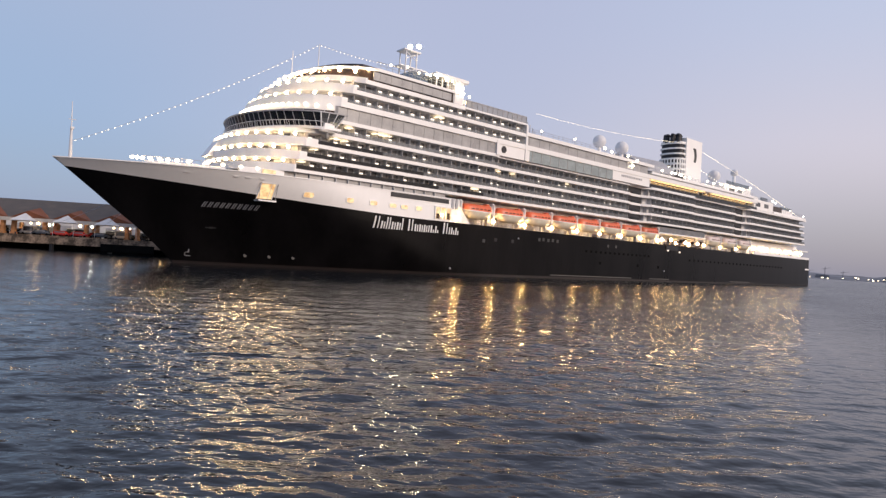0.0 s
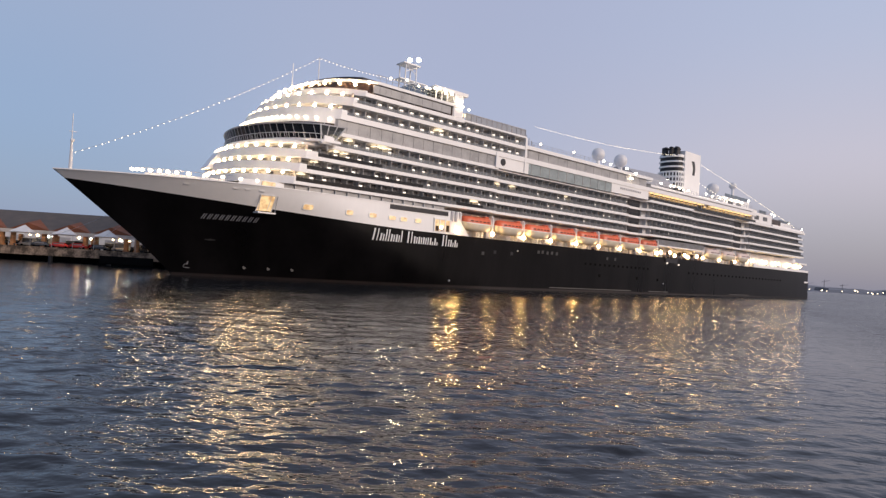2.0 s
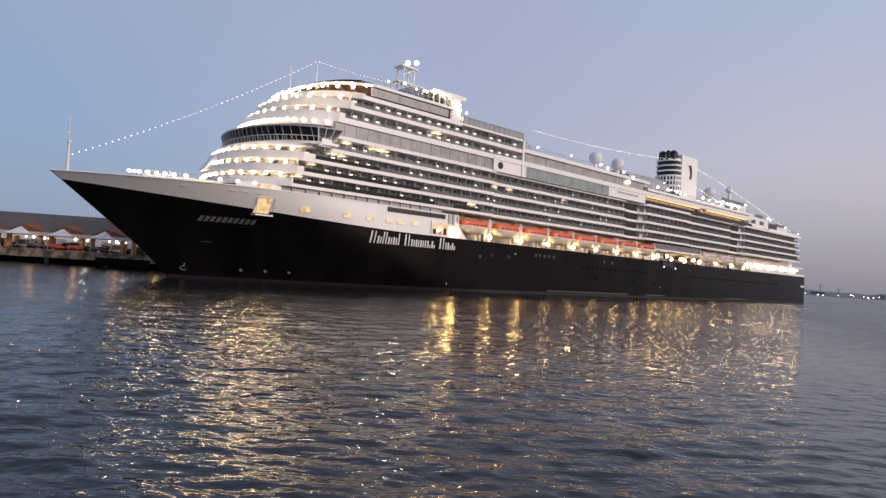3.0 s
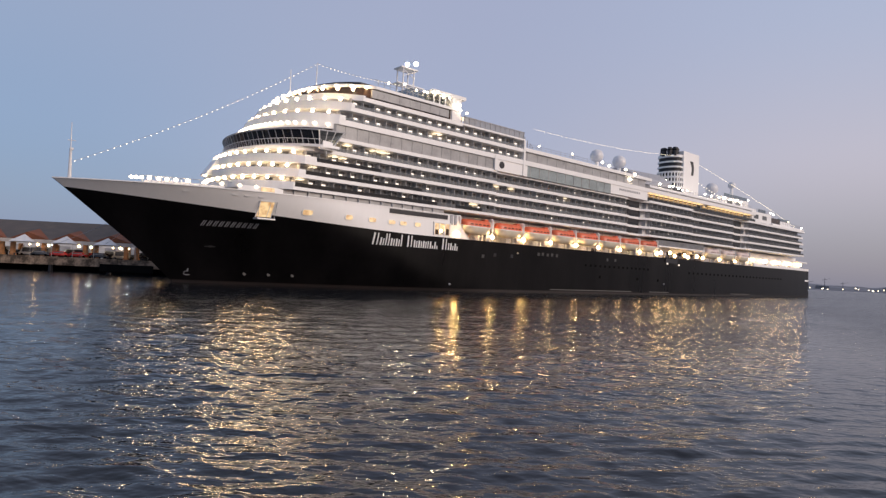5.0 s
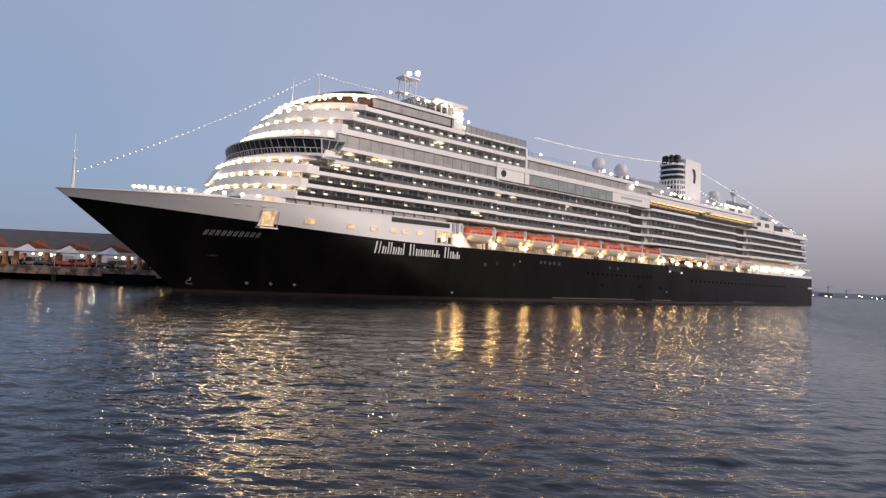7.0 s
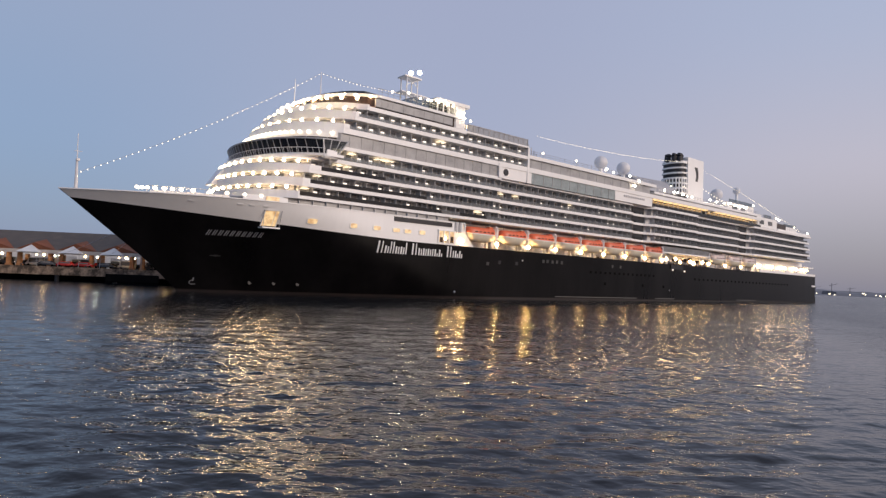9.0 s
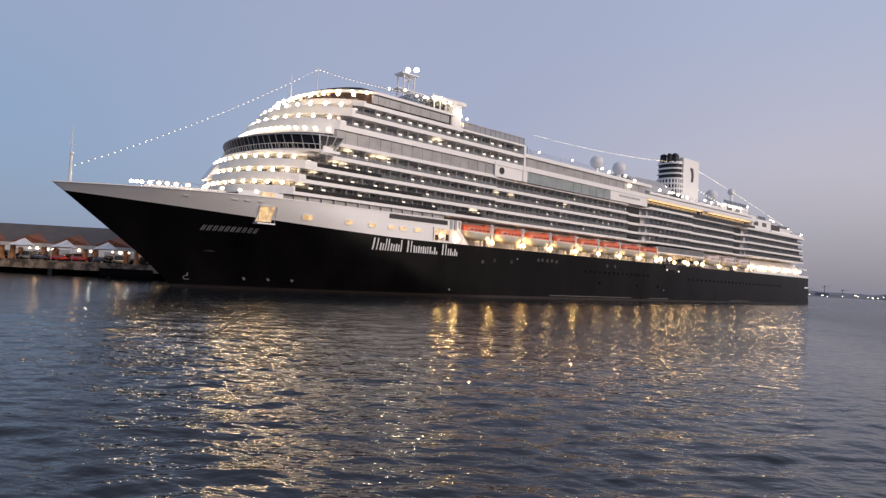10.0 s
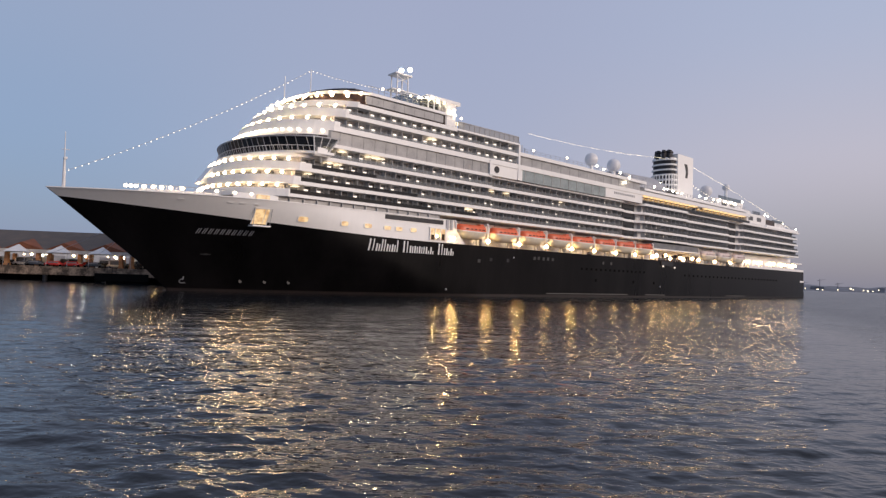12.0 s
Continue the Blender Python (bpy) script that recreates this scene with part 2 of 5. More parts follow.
for sc, st, dist, sx, tw in ((0.7, 1.0, 0.055, 2.4, -40), (1.9, 1.0, 0.175, 1.8, -44), (4.2, 1.0, 0.060, 1.6, -38), (10.0, 1.0, 0.004, 1.4, -34)):
    mp, nz, bp, mu = n.new("ShaderNodeMapping"), n.new("ShaderNodeTexNoise"), n.new("ShaderNodeBump"), n.new("ShaderNodeMath")
    mp.vector_type = "TEXTURE"
    mp.inputs["Rotation"].default_value = (0, 0, radians(tw))
    mp.inputs["Scale"].default_value = (sx, 1, 1)
    nz.inputs["Scale"].default_value, nz.inputs["Detail"].default_value, nz.inputs["Roughness"].default_value = sc, 2, 0.45
    mu.operation = "MULTIPLY"
    mu.inputs[1].default_value = st
    l.new(chop, mu.inputs[0])
    l.new(mu.outputs[0], bp.inputs["Strength"])
    bp.inputs["Distance"].default_value = dist
    l.new(tc.outputs["Object"], mp.inputs[0])
    l.new(mp.outputs[0], nz.inputs["Vector"])
    l.new(nz.outputs["Fac"], bp.inputs["Height"])
    if prev:
        l.new(prev.outputs[0], bp.inputs["Normal"])
    prev = bp
l.new(prev.outputs[0], wb.inputs["Normal"])


# ---- mesh helpers ----
def box(bm, x0, x1, y0, y1, z0, z1):
    v = [bm.verts.new(c) for c in ((x0, y0, z0), (x1, y0, z0), (x1, y1, z0), (x0, y1, z0), (x0, y0, z1), (x1, y0, z1), (x1, y1, z1), (x0, y1, z1))]
    for f in ((3, 2, 1, 0), (4, 5, 6, 7), (0, 1, 5, 4), (1, 2, 6, 5), (2, 3, 7, 6), (3, 0, 4, 7)):
        bm.faces.new([v[i] for i in f])
    return bm


def prism(bm, pts, z0, z1):
    """A closed plan outline raised from z0 to z1."""
    a, b = [bm.verts.new((x, y, z0)) for x, y in pts], [bm.verts.new((x, y, z1)) for x, y in pts]
    k = len(pts)
    bm.faces.new(a)
    bm.faces.new(b[::-1])
    for i in range(k):
        bm.faces.new((a[i], b[i], b[(i + 1) % k], a[(i + 1) % k]))
    bmesh.ops.recalc_face_normals(bm, faces=bm.faces)
    return bm


def wall_strip(bm, outer, inner, z0, z1, lean=0.0):
    """A band between two open plan lines; lean moves its top outwards along x."""
    rows = []
    for (ox, oy), (ix, iy) in zip(outer, inner):
        rows.append([bm.verts.new(c) for c in ((ox, oy, z0), (ox - lean, oy, z1), (ix - lean, iy, z1), (ix, iy, z0))])
    for r, s in zip(rows, rows[1:]):
        for i in range(4):
            bm.faces.new((r[i], r[(i + 1) % 4], s[(i + 1) % 4], s[i]))
    bm.faces.new(rows[0][::-1])
    bm.faces.new(rows[-1])
    bmesh.ops.recalc_face_normals(bm, faces=bm.faces)
    return bm


def tube(bm, p0, p1, r0, r1=None, k=8):
    p0, p1 = Vector(p0), Vector(p1)
    r1 = r0 if r1 is None else r1
    q = (p1 - p0).to_track_quat("Z", "Y")
    rings = []
    for p, r in ((p0, r0), (p1, r1)):
        rings.append([bm.verts.new(p + q @ Vector((r * math.cos(i * math.tau / k), r * math.sin(i * math.tau / k), 0))) for i in range(k)])
    for i in range(k):
        bm.faces.new((rings[0][i], rings[0][(i + 1) % k], rings[1][(i + 1) % k], rings[1][i]))
    bm.faces.new(rings[0][::-1])
    bm.faces.new(rings[1])
    return bm


def ball(bm, c, r, u=10, v=7, sz=1.0):
    bmesh.ops.create_uvsphere(bm, u_segments=u, v_segments=v, radius=r, matrix=Matrix.Translation(c) @ Matrix.Diagonal((1, 1, sz, 1)))
    return bm


def mesh_of(name, bm, material, smooth=False):
    me = bpy.data.meshes.new(name)
    bm.to_mesh(me)
    bm.free()
    me.materials.append(material)
    if smooth:
        me.polygons.foreach_set("use_smooth", [True] * len(me.polygons))
    return me


def part(name, bm, material, parent, label="", smooth=False, kind=""):
    ob = new(name, mesh_of(name, bm, material, smooth))
    ob.parent = parent
    return tagged(ob, label=label, kind=kind)


def piece(name, me, parent, m):
    ob = new(name, me)
    ob.parent = parent
    ob.matrix_basis = m
    return ob


def thing(name, label, category, group="", kind="", m=Matrix()):
    ob = new(name)
    ob.matrix_basis = m
    return tagged(ob, label, category, group, kind)


# ---- water: one sheet to the horizon, finer near the viewer, with travelling waves ----
def make_water():
    rng = np.random.default_rng(4)
    rad = np.concatenate(([0.0], np.geomspace(2.0, 9.0, 40), np.geomspace(9.0, 150, 340)[1:], np.geomspace(150, 4600, 130)[1:]))
    front = np.linspace(-20, 100, 420)
    ang = np.radians(np.concatenate((front, np.linspace(100, 340, 42)[1:-1])))
    R, A = np.meshgrid(rad, ang, indexing="ij")
    X, Y = R * np.sin(A), R * np.cos(A)
    Z = np.zeros_like(X)
    cell = np.maximum(np.gradient(rad)[:, None] + 0 * R, R * 0.005)
    for i in range(70):
        lam = 0.4 * (11.0 ** rng.random())
        th = radians(212) + rng.normal(0, 0.45)
        amp = 0.0034 * lam ** 0.15 * (0.6 + 0.8 * rng.random())
        amp = amp * np.clip(lam / cell / 2.5 - 0.8, 0, 1)
        ph = (X * math.sin(th) + Y * math.cos(th)) * math.tau / lam + rng.random() * math.tau
        Z += amp * np.sin(ph)
    Z *= 1.0 + 0.5 * np.sin(X * 0.07 + 1.3) * np.sin(Y * 0.05)
    co = np.stack([X, Y, Z], -1).reshape(-1, 3)
    nr, na = R.shape
    i, j = np.meshgrid(np.arange(nr - 1), np.arange(na), indexing="ij")
    k = (j + 1) % na
    quads = np.stack([i * na + j, i * na + k, (i + 1) * na + k, (i + 1) * na + j], -1).reshape(-1, 4)
    me = bpy.data.meshes.new("water")
    me.from_pydata(co.tolist(), [], quads.tolist())
    me.materials.append(WATER)
    me.polygons.foreach_set("use_smooth", [True] * len(me.polygons))
    me.validate()
    ob = new("water", me)
    ob.matrix_basis = Matrix.Translation((EYE[0], EYE[1], 0))
    return tagged(ob, "rippled dark blue harbour water at dusk", "water", kind="structure")


water = make_water()

# ---- the ship: x runs aft from the bow, port side at negative y, z from the waterline ----
LENGTH, HALF = 296.0, 17.5
ship = thing("cruise_ship", "large black and white cruise ship lit up at a quay", "ship")


def stem_x(z):
    return float(np.interp(z, (-3, 0, 5.7, 9.8, 15.7, 17.2), (21.5, 20.6, 14.6, 9.4, 2.0, 0.0)))


def black_top(x):
    return 12.0 + 3.9 * max(0.0, 1 - x / 62.0) ** 1.7


def half_breadth(x, z):
    xs = stem_x(z)
    full = float(np.interp(z, (-3, 0, 12, 17.2), (95, 88, 58, 46)))
    s = min(1.0, max(0.0, (x - xs) / (full - xs)))
    k = float(np.interp(z, (0, 12, 17.2), (1.7, 2.0, 2.3)))
    b = HALF * (1 - (1 - s) ** k)
    if z < 12:  # slight flare of the side, fading out aft, added so it mirrors dark water
        b = max(0.0, b - float(np.interp(x, (25, 60, 110, 190), (0, 1.1, 1.0, 0))) * (12 - z) / 12)
    if x > 255:
        e = (x - 255) / 41.0
        b -= float(np.interp(z, (-3, 0, 8, 12), (2.0, 1.0, 0.8, 0.8))) * e * e
    return b


STATIONS = sorted({round(LENGTH * (i / 90) ** 1.6, 3) for i in range(91)} | {76.0})


def shell(levels, stations, zlo, zhi, inset=0.0, bm=None):
    """Both sides of the hull between two height laws."""
    bm = bm or bmesh.new()
    for sgn in (-1, 1):
        grid = []
        for xt in stations:
            col = []
            for v in levels:
                z = zlo(xt) + v * (zhi(xt) - zlo(xt))
                xs = stem_x(z)
                x = xs + (LENGTH - xs) * xt / LENGTH
                col.append(bm.verts.new((x, sgn * max(0.0, half_breadth(x, z) - inset), z)))
            grid.append(col)
        for a, b in zip(grid, grid[1:]):
            for i in range(len(levels) - 1):
                f = (a[i], b[i], b[i + 1], a[i + 1])
                bm.faces.new(f if sgn < 0 else f[::-1])
    bmesh.ops.remove_doubles(bm, verts=bm.verts, dist=0.002)
    return bm


def make_hull():
    lv = [0, 0.06, 0.12, 0.2, 0.3, 0.4, 0.5, 0.6, 0.7, 0.8, 0.9, 1.0]
    part("hull", shell(lv, STATIONS, lambda x: 0.5, black_top), BLACK, ship, "glossy black painted hull", smooth=True)
    part("waterline_belt", shell([0, 0.5, 1], STATIONS, lambda x: -1.5, lambda x: 0.5), BOOT, ship, "weathered dark belt at the waterline", smooth=True)
    fwd = [x for x in STATIONS if x <= 76.0]
    bm = shell([0, 0.25, 0.5, 0.75, 1], fwd, black_top, lambda x: 17.2)
    bm = shell([0, 1], [x for x in fwd if x > 4.0], black_top, lambda x: 17.2, 0.3, bm)
    part("upper_hull", bm, WHITE, ship, "white painted upper hull with bulwark", smooth=True)
    bm = bmesh.new()
    pts = [(x, min(-1.0, -half_breadth(x, 15.5))) for x in fwd if x > 6]
    prism(bm, [(x, y + 0.9) for x, y in pts] + [(x, -y - 0.9) for x, y in pts[::-1]], 15.7, 15.9)
    part("foredeck", bm, TEAK, ship)
    bm = bmesh.new()
    pts = [(x, -half_breadth(x, 12) + 0.05) for x in STATIONS if x >= 70]
    prism(bm, pts + [(x, -y) for x, y in pts[::-1]], 11.7, 11.98)
    part("promenade_deck", bm, TEAK, ship)
    bm = bmesh.new()
    b0, b1 = half_breadth(LENGTH, 0), half_breadth(LENGTH, 11.9)
    vs = [bm.verts.new(c) for c in ((LENGTH, -b0, -1.5), (LENGTH, b0, -1.5), (LENGTH, b1, 12), (LENGTH, -b1, 12))]
    bm.faces.new(vs)
    part("transom", bm, BLACK, ship)
    # rubbing rails and hull fittings
    bm = bmesh.new()
    xs = [x for x in STATIONS if x <= 76]
    line = [(stem_x(17.2) + (LENGTH - stem_x(17.2)) * x / LENGTH) for x in xs]
    outer = [(a, -half_breadth(a, 17.2) - 0.1) for a in line]
    wall_strip(bm, outer, [(a, y + 0.35) for a, y in outer], 17.18, 17.36)
    part("bulwark_rail", bm, WHITE, ship)


make_hull()

# deck levels (centre of each white band) and the front of the deckhouse at each
LEVELS = [(18.6, 26.1), (21.1, 27.0), (23.8, 28.2), (26.5, 30.0), (29.3, 34.1), (32.8, 35.0), (35.8, 37.5), (38.4, 40.3), (41.4, 43.3)]
BOW = 0.018  # plan curvature of the rounded front


def side_y(x, low):
    """Port side of the deckhouse: the aft bays stand proud or back from one another."""
    if not low:
        return -17.4
    return -float(np.interp(x, (89.58, 89.62, 147, 150, 155, 158.5, 185.99, 186.01, 219, 222, 227, 230.5), (17.3, 16.6, 16.7, 15.6, 15.6, 17.5, 17.5, 16.7, 16.7, 15.6, 15.6, 17.5)))


def front_curve(xf, w, k=18, inset=0.0, corner=4.4):
    """Rounded front from the port side to the centreline to starboard, with a tighter turn at the corners."""
    w -= inset
    return [(xf + inset + BOW * (w * i / k) ** 2 + corner * abs(w * i / k / 17.4) ** 6, w * i / k) for i in range(-k, k + 1)]


def outline(xf, xe, low, inset=0.0):
    """Closed plan of one deck, port side first, from its after end forward."""
    brk = [b for b in (230.5, 227, 222, 219, 186.02, 185.98, 158.5, 155, 150, 147, 89.64, 89.56) if b < xe - 0.5 and b > xf + 11] if low else []
    port = [(xe, side_y(xe, low) + inset)] + [(b, side_y(b, low) + inset) for b in brk]
    w = abs(side_y(xf + 10, low))
    fr = front_curve(xf, w, inset=inset)
    return port + fr + [(x, -y) for x, y in port[::-1]]


def make_decks():
    for i, (z, xf) in enumerate(LEVELS):
        low = z < 30
        xe = (287.5, 287, 286.5, 286, 288, 99, 99, 77.5, 76)[i]
        t = 0.3 if i == 0 else 0.36 if z < 30 else (0.55 if i == 5 else (0.3 if i == 8 else 0.42))
        bm = bmesh.new()
        prism(bm, outline(xf, xe, low), z - t, z + t)
        part("deck_band", bm, WHITE, ship, "white painted deck edge band")
        if i < len(LEVELS) - 1:
            nz, nf = LEVELS[i + 1]
            xe2 = min(xe, (287, 286, 285.5, 285, 99, 98.6, 98.6, 76)[i]) - (0 if i > 4 else 1.5)
            bm = bmesh.new()
            inset = 1.9 if i not in (4, 7) else 0.35
            if i == 4:
                xe2 = 89.0
            prism(bm, outline(max(xf, nf) + (0.6 if i not in (4, 7) else 0), xe2, low and i != 4, inset), z + t - 0.02, nz - 0.2)
            part("deckhouse", bm, BROWN if i == 7 else (BAND if i == 4 else GREYW), ship, ("brown glazed lounge wall", "grey glazed wall", "grey cabin wall")[0 if i == 7 else (1 if i == 4 else 2)])
        # white bulwark round the front of each tier
        if i in (0, 1, 2, 5, 6, 7):
            fr = front_curve(xf, abs(side_y(xf + 17, low)) + 0.04, k=18)
            fin = front_curve(xf, abs(side_y(xf + 17, low)) + 0.04, k=18, inset=0.25)
            end = max(fr[0][0] + 0.2, {0: 36.1, 1: 38.2, 2: 40.4, 5: 46.2, 6: 48.2, 7: 50.6}[i])
            fr = [(end, fr[0][1])] + fr + [(end, fr[-1][1])]
            fin = [(end, fin[0][1])] + fin + [(end, fin[-1][1])]
            bm = bmesh.new()
            wall_strip(bm, fr, fin, z + t - 0.03, z + t + (0.85 if i < 7 else 0.3))
            part("front_bulwark", bm, WHITE, ship, "curved white front bulwark")
    # side glazing of the lounge on the top tier
    bm = bmesh.new()
    box(bm, 52, 73, -17.5, -17.2, 39.1, 40.75)
    part("lounge_window_band", bm, BAND, ship, "dark grey lounge window band")
    bm = bmesh.new()
    for x in np.arange(46.5, 88, 2.8):
        box(bm, x, x + 0.1, -17.12, -17.0, 29.7, 32.2)
    for x in np.arange(53.5, 73, 2.8):
        box(bm, x, x + 0.1, -17.56, -17.45, 39.1, 40.75)
    part("window_mullion", bm, BAND, ship, kind="stuff")
    # solid white panel with the round emblem, window bands and lit side of the lido
    bm = bmesh.new()
    box(bm, 89, 100.4, -17.3, -14, 29.4, 32.2)
    part("side_panel", bm, WHITE, ship)
    bm = bmesh.new()
    tube(bm, (91, -17.42, 31.0), (91, -17.28, 31.0), 0.85, k=24)
    part("round_emblem", bm, DARK, ship, "round dark emblem")
    bm = bmesh.new()
    box(bm, 100.4, 137, -17.2, -14, 29.4, 32.2)
    part("lido_window_band", bm, TEALBAND, ship, "teal-grey glazed window band")
    # grey cabin strip over the white hull, and the end of the forward bays
    bm = bmesh.new()
    pts = [(x, -half_breadth(x, 17.2) + 0.75) for x in np.linspace(34.5, 73.5, 20)]
    wall_strip(bm, pts, [(x, y + 0.3) for x, y in pts], 17.1, 18.28)
    part("cabin_strip", bm, BAND, ship, "grey cabin strip above the white hull")
    for k in range(13):
        bm = bmesh.new()
        x = 36.4 + k * 2.8
        y = -half_breadth(x, 17.2) + 0.75
        box(bm, x, x + 0.12, y - 0.45, y + 0.1, 17.2, 18.2)
        part("strip_divider", bm, FROST, ship)
    # white side wall ahead of it with a small lit recess
    bm = bmesh.new()
    pts = [(x, -half_breadth(x, 17.2) + 0.6) for x in np.linspace(26.5, 34.4, 8)]
    wall_strip(bm, pts, [(x, y + 0.3) for x, y in pts], 17.1, 18.28)
    part("forward_side_wall", bm, WHITE, ship)
    bm = bmesh.new()
    y = -half_breadth(31.6, 17.2) + 0.6
    box(bm, 30.4, 32.8, y - 0.28, y + 0.2, 17.25, 18.15)
    part("lit_recess", bm, LITWIN, ship, "small warm lit recess")

    bm = bmesh.new()
    for x in np.arange(101.5, 137, 3.6):
        box(bm, x, x + 0.16, -17.27, -17.16, 29.55, 32.1)
    part("window_mullion", bm, BAND, ship, kind="stuff")
    bm = bmesh.new()
    box(bm, 137, 157, -17.3, -14, 29.5, 32.4)
    part("side_panel", bm, WHITE, ship)
    bm = bmesh.new()
    for k in range(12):
        box(bm, 141.5 + k * 0.95, 142.1 + k * 0.95, -17.36, -17.28, 30.9, 31.5)
    part("lettering", bm, STEEL, ship, "small grey letter bars", kind="stuff")
    bm = bmesh.new()
    box(bm, 89, 236, -17.45, 17.45, 32.2, 33.4)
    part("deck_band", bm, WHITE, ship, "white painted deck edge band")
    # upper glass screens and fascia
    bm = bmesh.new()
    box(bm, 99.5, 157, -16.4, 16.4, 33.4, 35.9)
    part("upper_window_band", bm, BAND, ship, "grey glazed upper deck band")
    bm = bmesh.new()
    for x in np.arange(101.0, 157, 4.0):
        box(bm, x, x + 0.2, -16.47, -16.38, 33.4, 35.9)
    part("window_mullion", bm, BAND, ship, kind="stuff")
    bm = bmesh.new()
    prism(bm, [(99, -16.9), (160, -16.9), (160, 16.9), (99, 16.9)], 35.9, 36.8)
    part("deck_band", bm, WHITE, ship)
    bm = bmesh.new()
    prism(bm, [(160, -16.2), (236, -16.2), (236, 16.2), (160, 16.2)], 34.2, 34.9)
    part("deck_band", bm, WHITE, ship)
    # open lit deck amidships
    for a, b in ((157.5, 196), (198.5, 234)):
        bm = bmesh.new()
        box(bm, a, b, -13.6, -13.4, 29.6, 32.2)
        part("lit_deck_wall", bm, PLASTER, ship)
        x = a + 1
        while x < b - 2:
            bm = bmesh.new()
            for y0, y1, d in ((-17.15, -15.75, 0.0), (-15.3, -13.7, 0.7)):
                box(bm, x + d, x + d + 0.85, y0, y1, 31.98, 32.12)
            part("deck_ceiling_light", bm, AMBER, ship, "amber lit ceiling panel")
            x += 1.9
        bm = bmesh.new()
        box(bm, a, b, -15.7, -15.35, 31.7, 32.14)
        part("ceiling_beam", bm, DARK, ship)
    x = 157.5
    while x < 235:
        bm = bmesh.new()
        tube(bm, (x, -17.2, 29.5), (x, -17.2, 32.2), 0.10, k=6)
        part("deck_pillar", bm, WHITE, ship)
        x += 3.1
    bm = bmesh.new()
    box(bm, 157, 236, -17.3, -17.15, 29.5, 30.6)
    part("deck_rail_glass", bm, RAILGLASS, ship)
    # forward glass screen on top, aft of the lounge
    bm = bmesh.new()
    box(bm, 78, 98.6, -17.2, -17.1, 38.7, 40.3)
    part("windscreen", bm, SCREEN, ship, "clear glass windscreen")
    bm = bmesh.new()
    for x in np.arange(78, 99, 1.72):
        box(bm, x, x + 0.12, -17.28, -17.05, 38.7, 40.5)
    box(bm, 78, 98.7, -17.28, -17.05, 40.3, 40.5)
    part("windscreen_frame", bm, STEEL, ship)
    bm = bmesh.new()
    box(bm, 77.5, 99, -17.4, 17.4, 38.3, 38.72)
    part("deck_band", bm, WHITE, ship)
    # sloping screen that steps down at the after end
    bm = bmesh.new()
    for x in np.arange(98.8, 104, 1.0):
        box(bm, x, x + 0.12, -16.6, -16.45, 36.8, 40.2 - (x - 98.8) * 0.65)
    part("stepped_screen", bm, STEEL, ship)
    # end pillar of the forward balconies
    bm = bmesh.new()
    box(bm, 98.6, 99.3, -17.5, -15.4, 29.4, 38.4)
    part("end_pillar", bm, WHITE, ship)
    bm = bmesh.new()
    box(bm, 88.4, 89.2, -17.55, -15.4, 29.4, 33.0)
    part("end_pillar", bm, WHITE, ship)
    # white superstructure blocks on the after decks
    for x0, x1, z0, z1, y in ((217, 241, 33.3, 38.4, -12.5), (236, 255, 30.0, 34.2, -16.0), (255, 287, 29.4, 30.8, -16.4), (268, 284, 30.8, 33.2, -13.0), (200, 217, 34.9, 36.4, -12.0), (241, 252, 34.2, 36.6, -11.0)):
        bm = bmesh.new()
        box(bm, x0, x1, y, -y, z0, z1)
        bmesh.ops.bevel(bm, geom=bm.edges[:], offset=0.25, segments=2, affect="EDGES")
        part("aft_house", bm, WHITE, ship)
    # solid brown box set where a recess lies
    bm = bmesh.new()
    box(bm, 256, 268, -14.5, -13.0, 30.8, 33.4)
    part("dark_recess", bm, BROWN, ship, "dark brown box in place of a recess")
    bm = bmesh.new()
    box(bm, 282, 292.5, -15.5, 15.5, 30.2, 30.9)
    part("aft_overhang", bm, WHITE, ship)
    # stern gallery at promenade height
    bm = bmesh.new()
    pts = [(x, -half_breadth(x, 12)) for x in STATIONS if x >= 232]
    wall_strip(bm, pts, [(x, y + 0.25) for x, y in pts], 12.0, 13.0)
    part("stern_bulwark", bm, WHITE, ship, "white lit bulwark at the stern")
    bm = bmesh.new()
    box(bm, 233, 289, -15.2, -13.1, 12.0, 15.7)
    part("stern_gallery_wall", bm, WHITE, ship)
    bm = bmesh.new()
    box(bm, 285, 295.4, -16.2, 16.2, 15.4, 16.1)
    part("deck_band", bm, WHITE, ship)
    # promenade inner wall, ceiling and forward end of the boat bay
    bm = bmesh.new()
    box(bm, 72, 290, -13.2, 13.2, 12.0, 17.8)
    part("promenade_wall", bm, WHITE, ship)
    for z0, z1, y, m, nm in ((15.9, 17.7, -17.0, GLASS, "lower_window_band"), (15.5, 15.9, -17.3, WHITE, "deck_band")):
        bm = bmesh.new()
        box(bm, 164.5, 195.5, y, -13.3, z0, z1)
        part(nm, bm, m, ship)
    bm = bmesh.new()
    box(bm, 58, 74.5, -17.35, -13.2, 17.02, 17.22)
    part("boat_bay_front", bm, WHITE, ship)


make_decks()


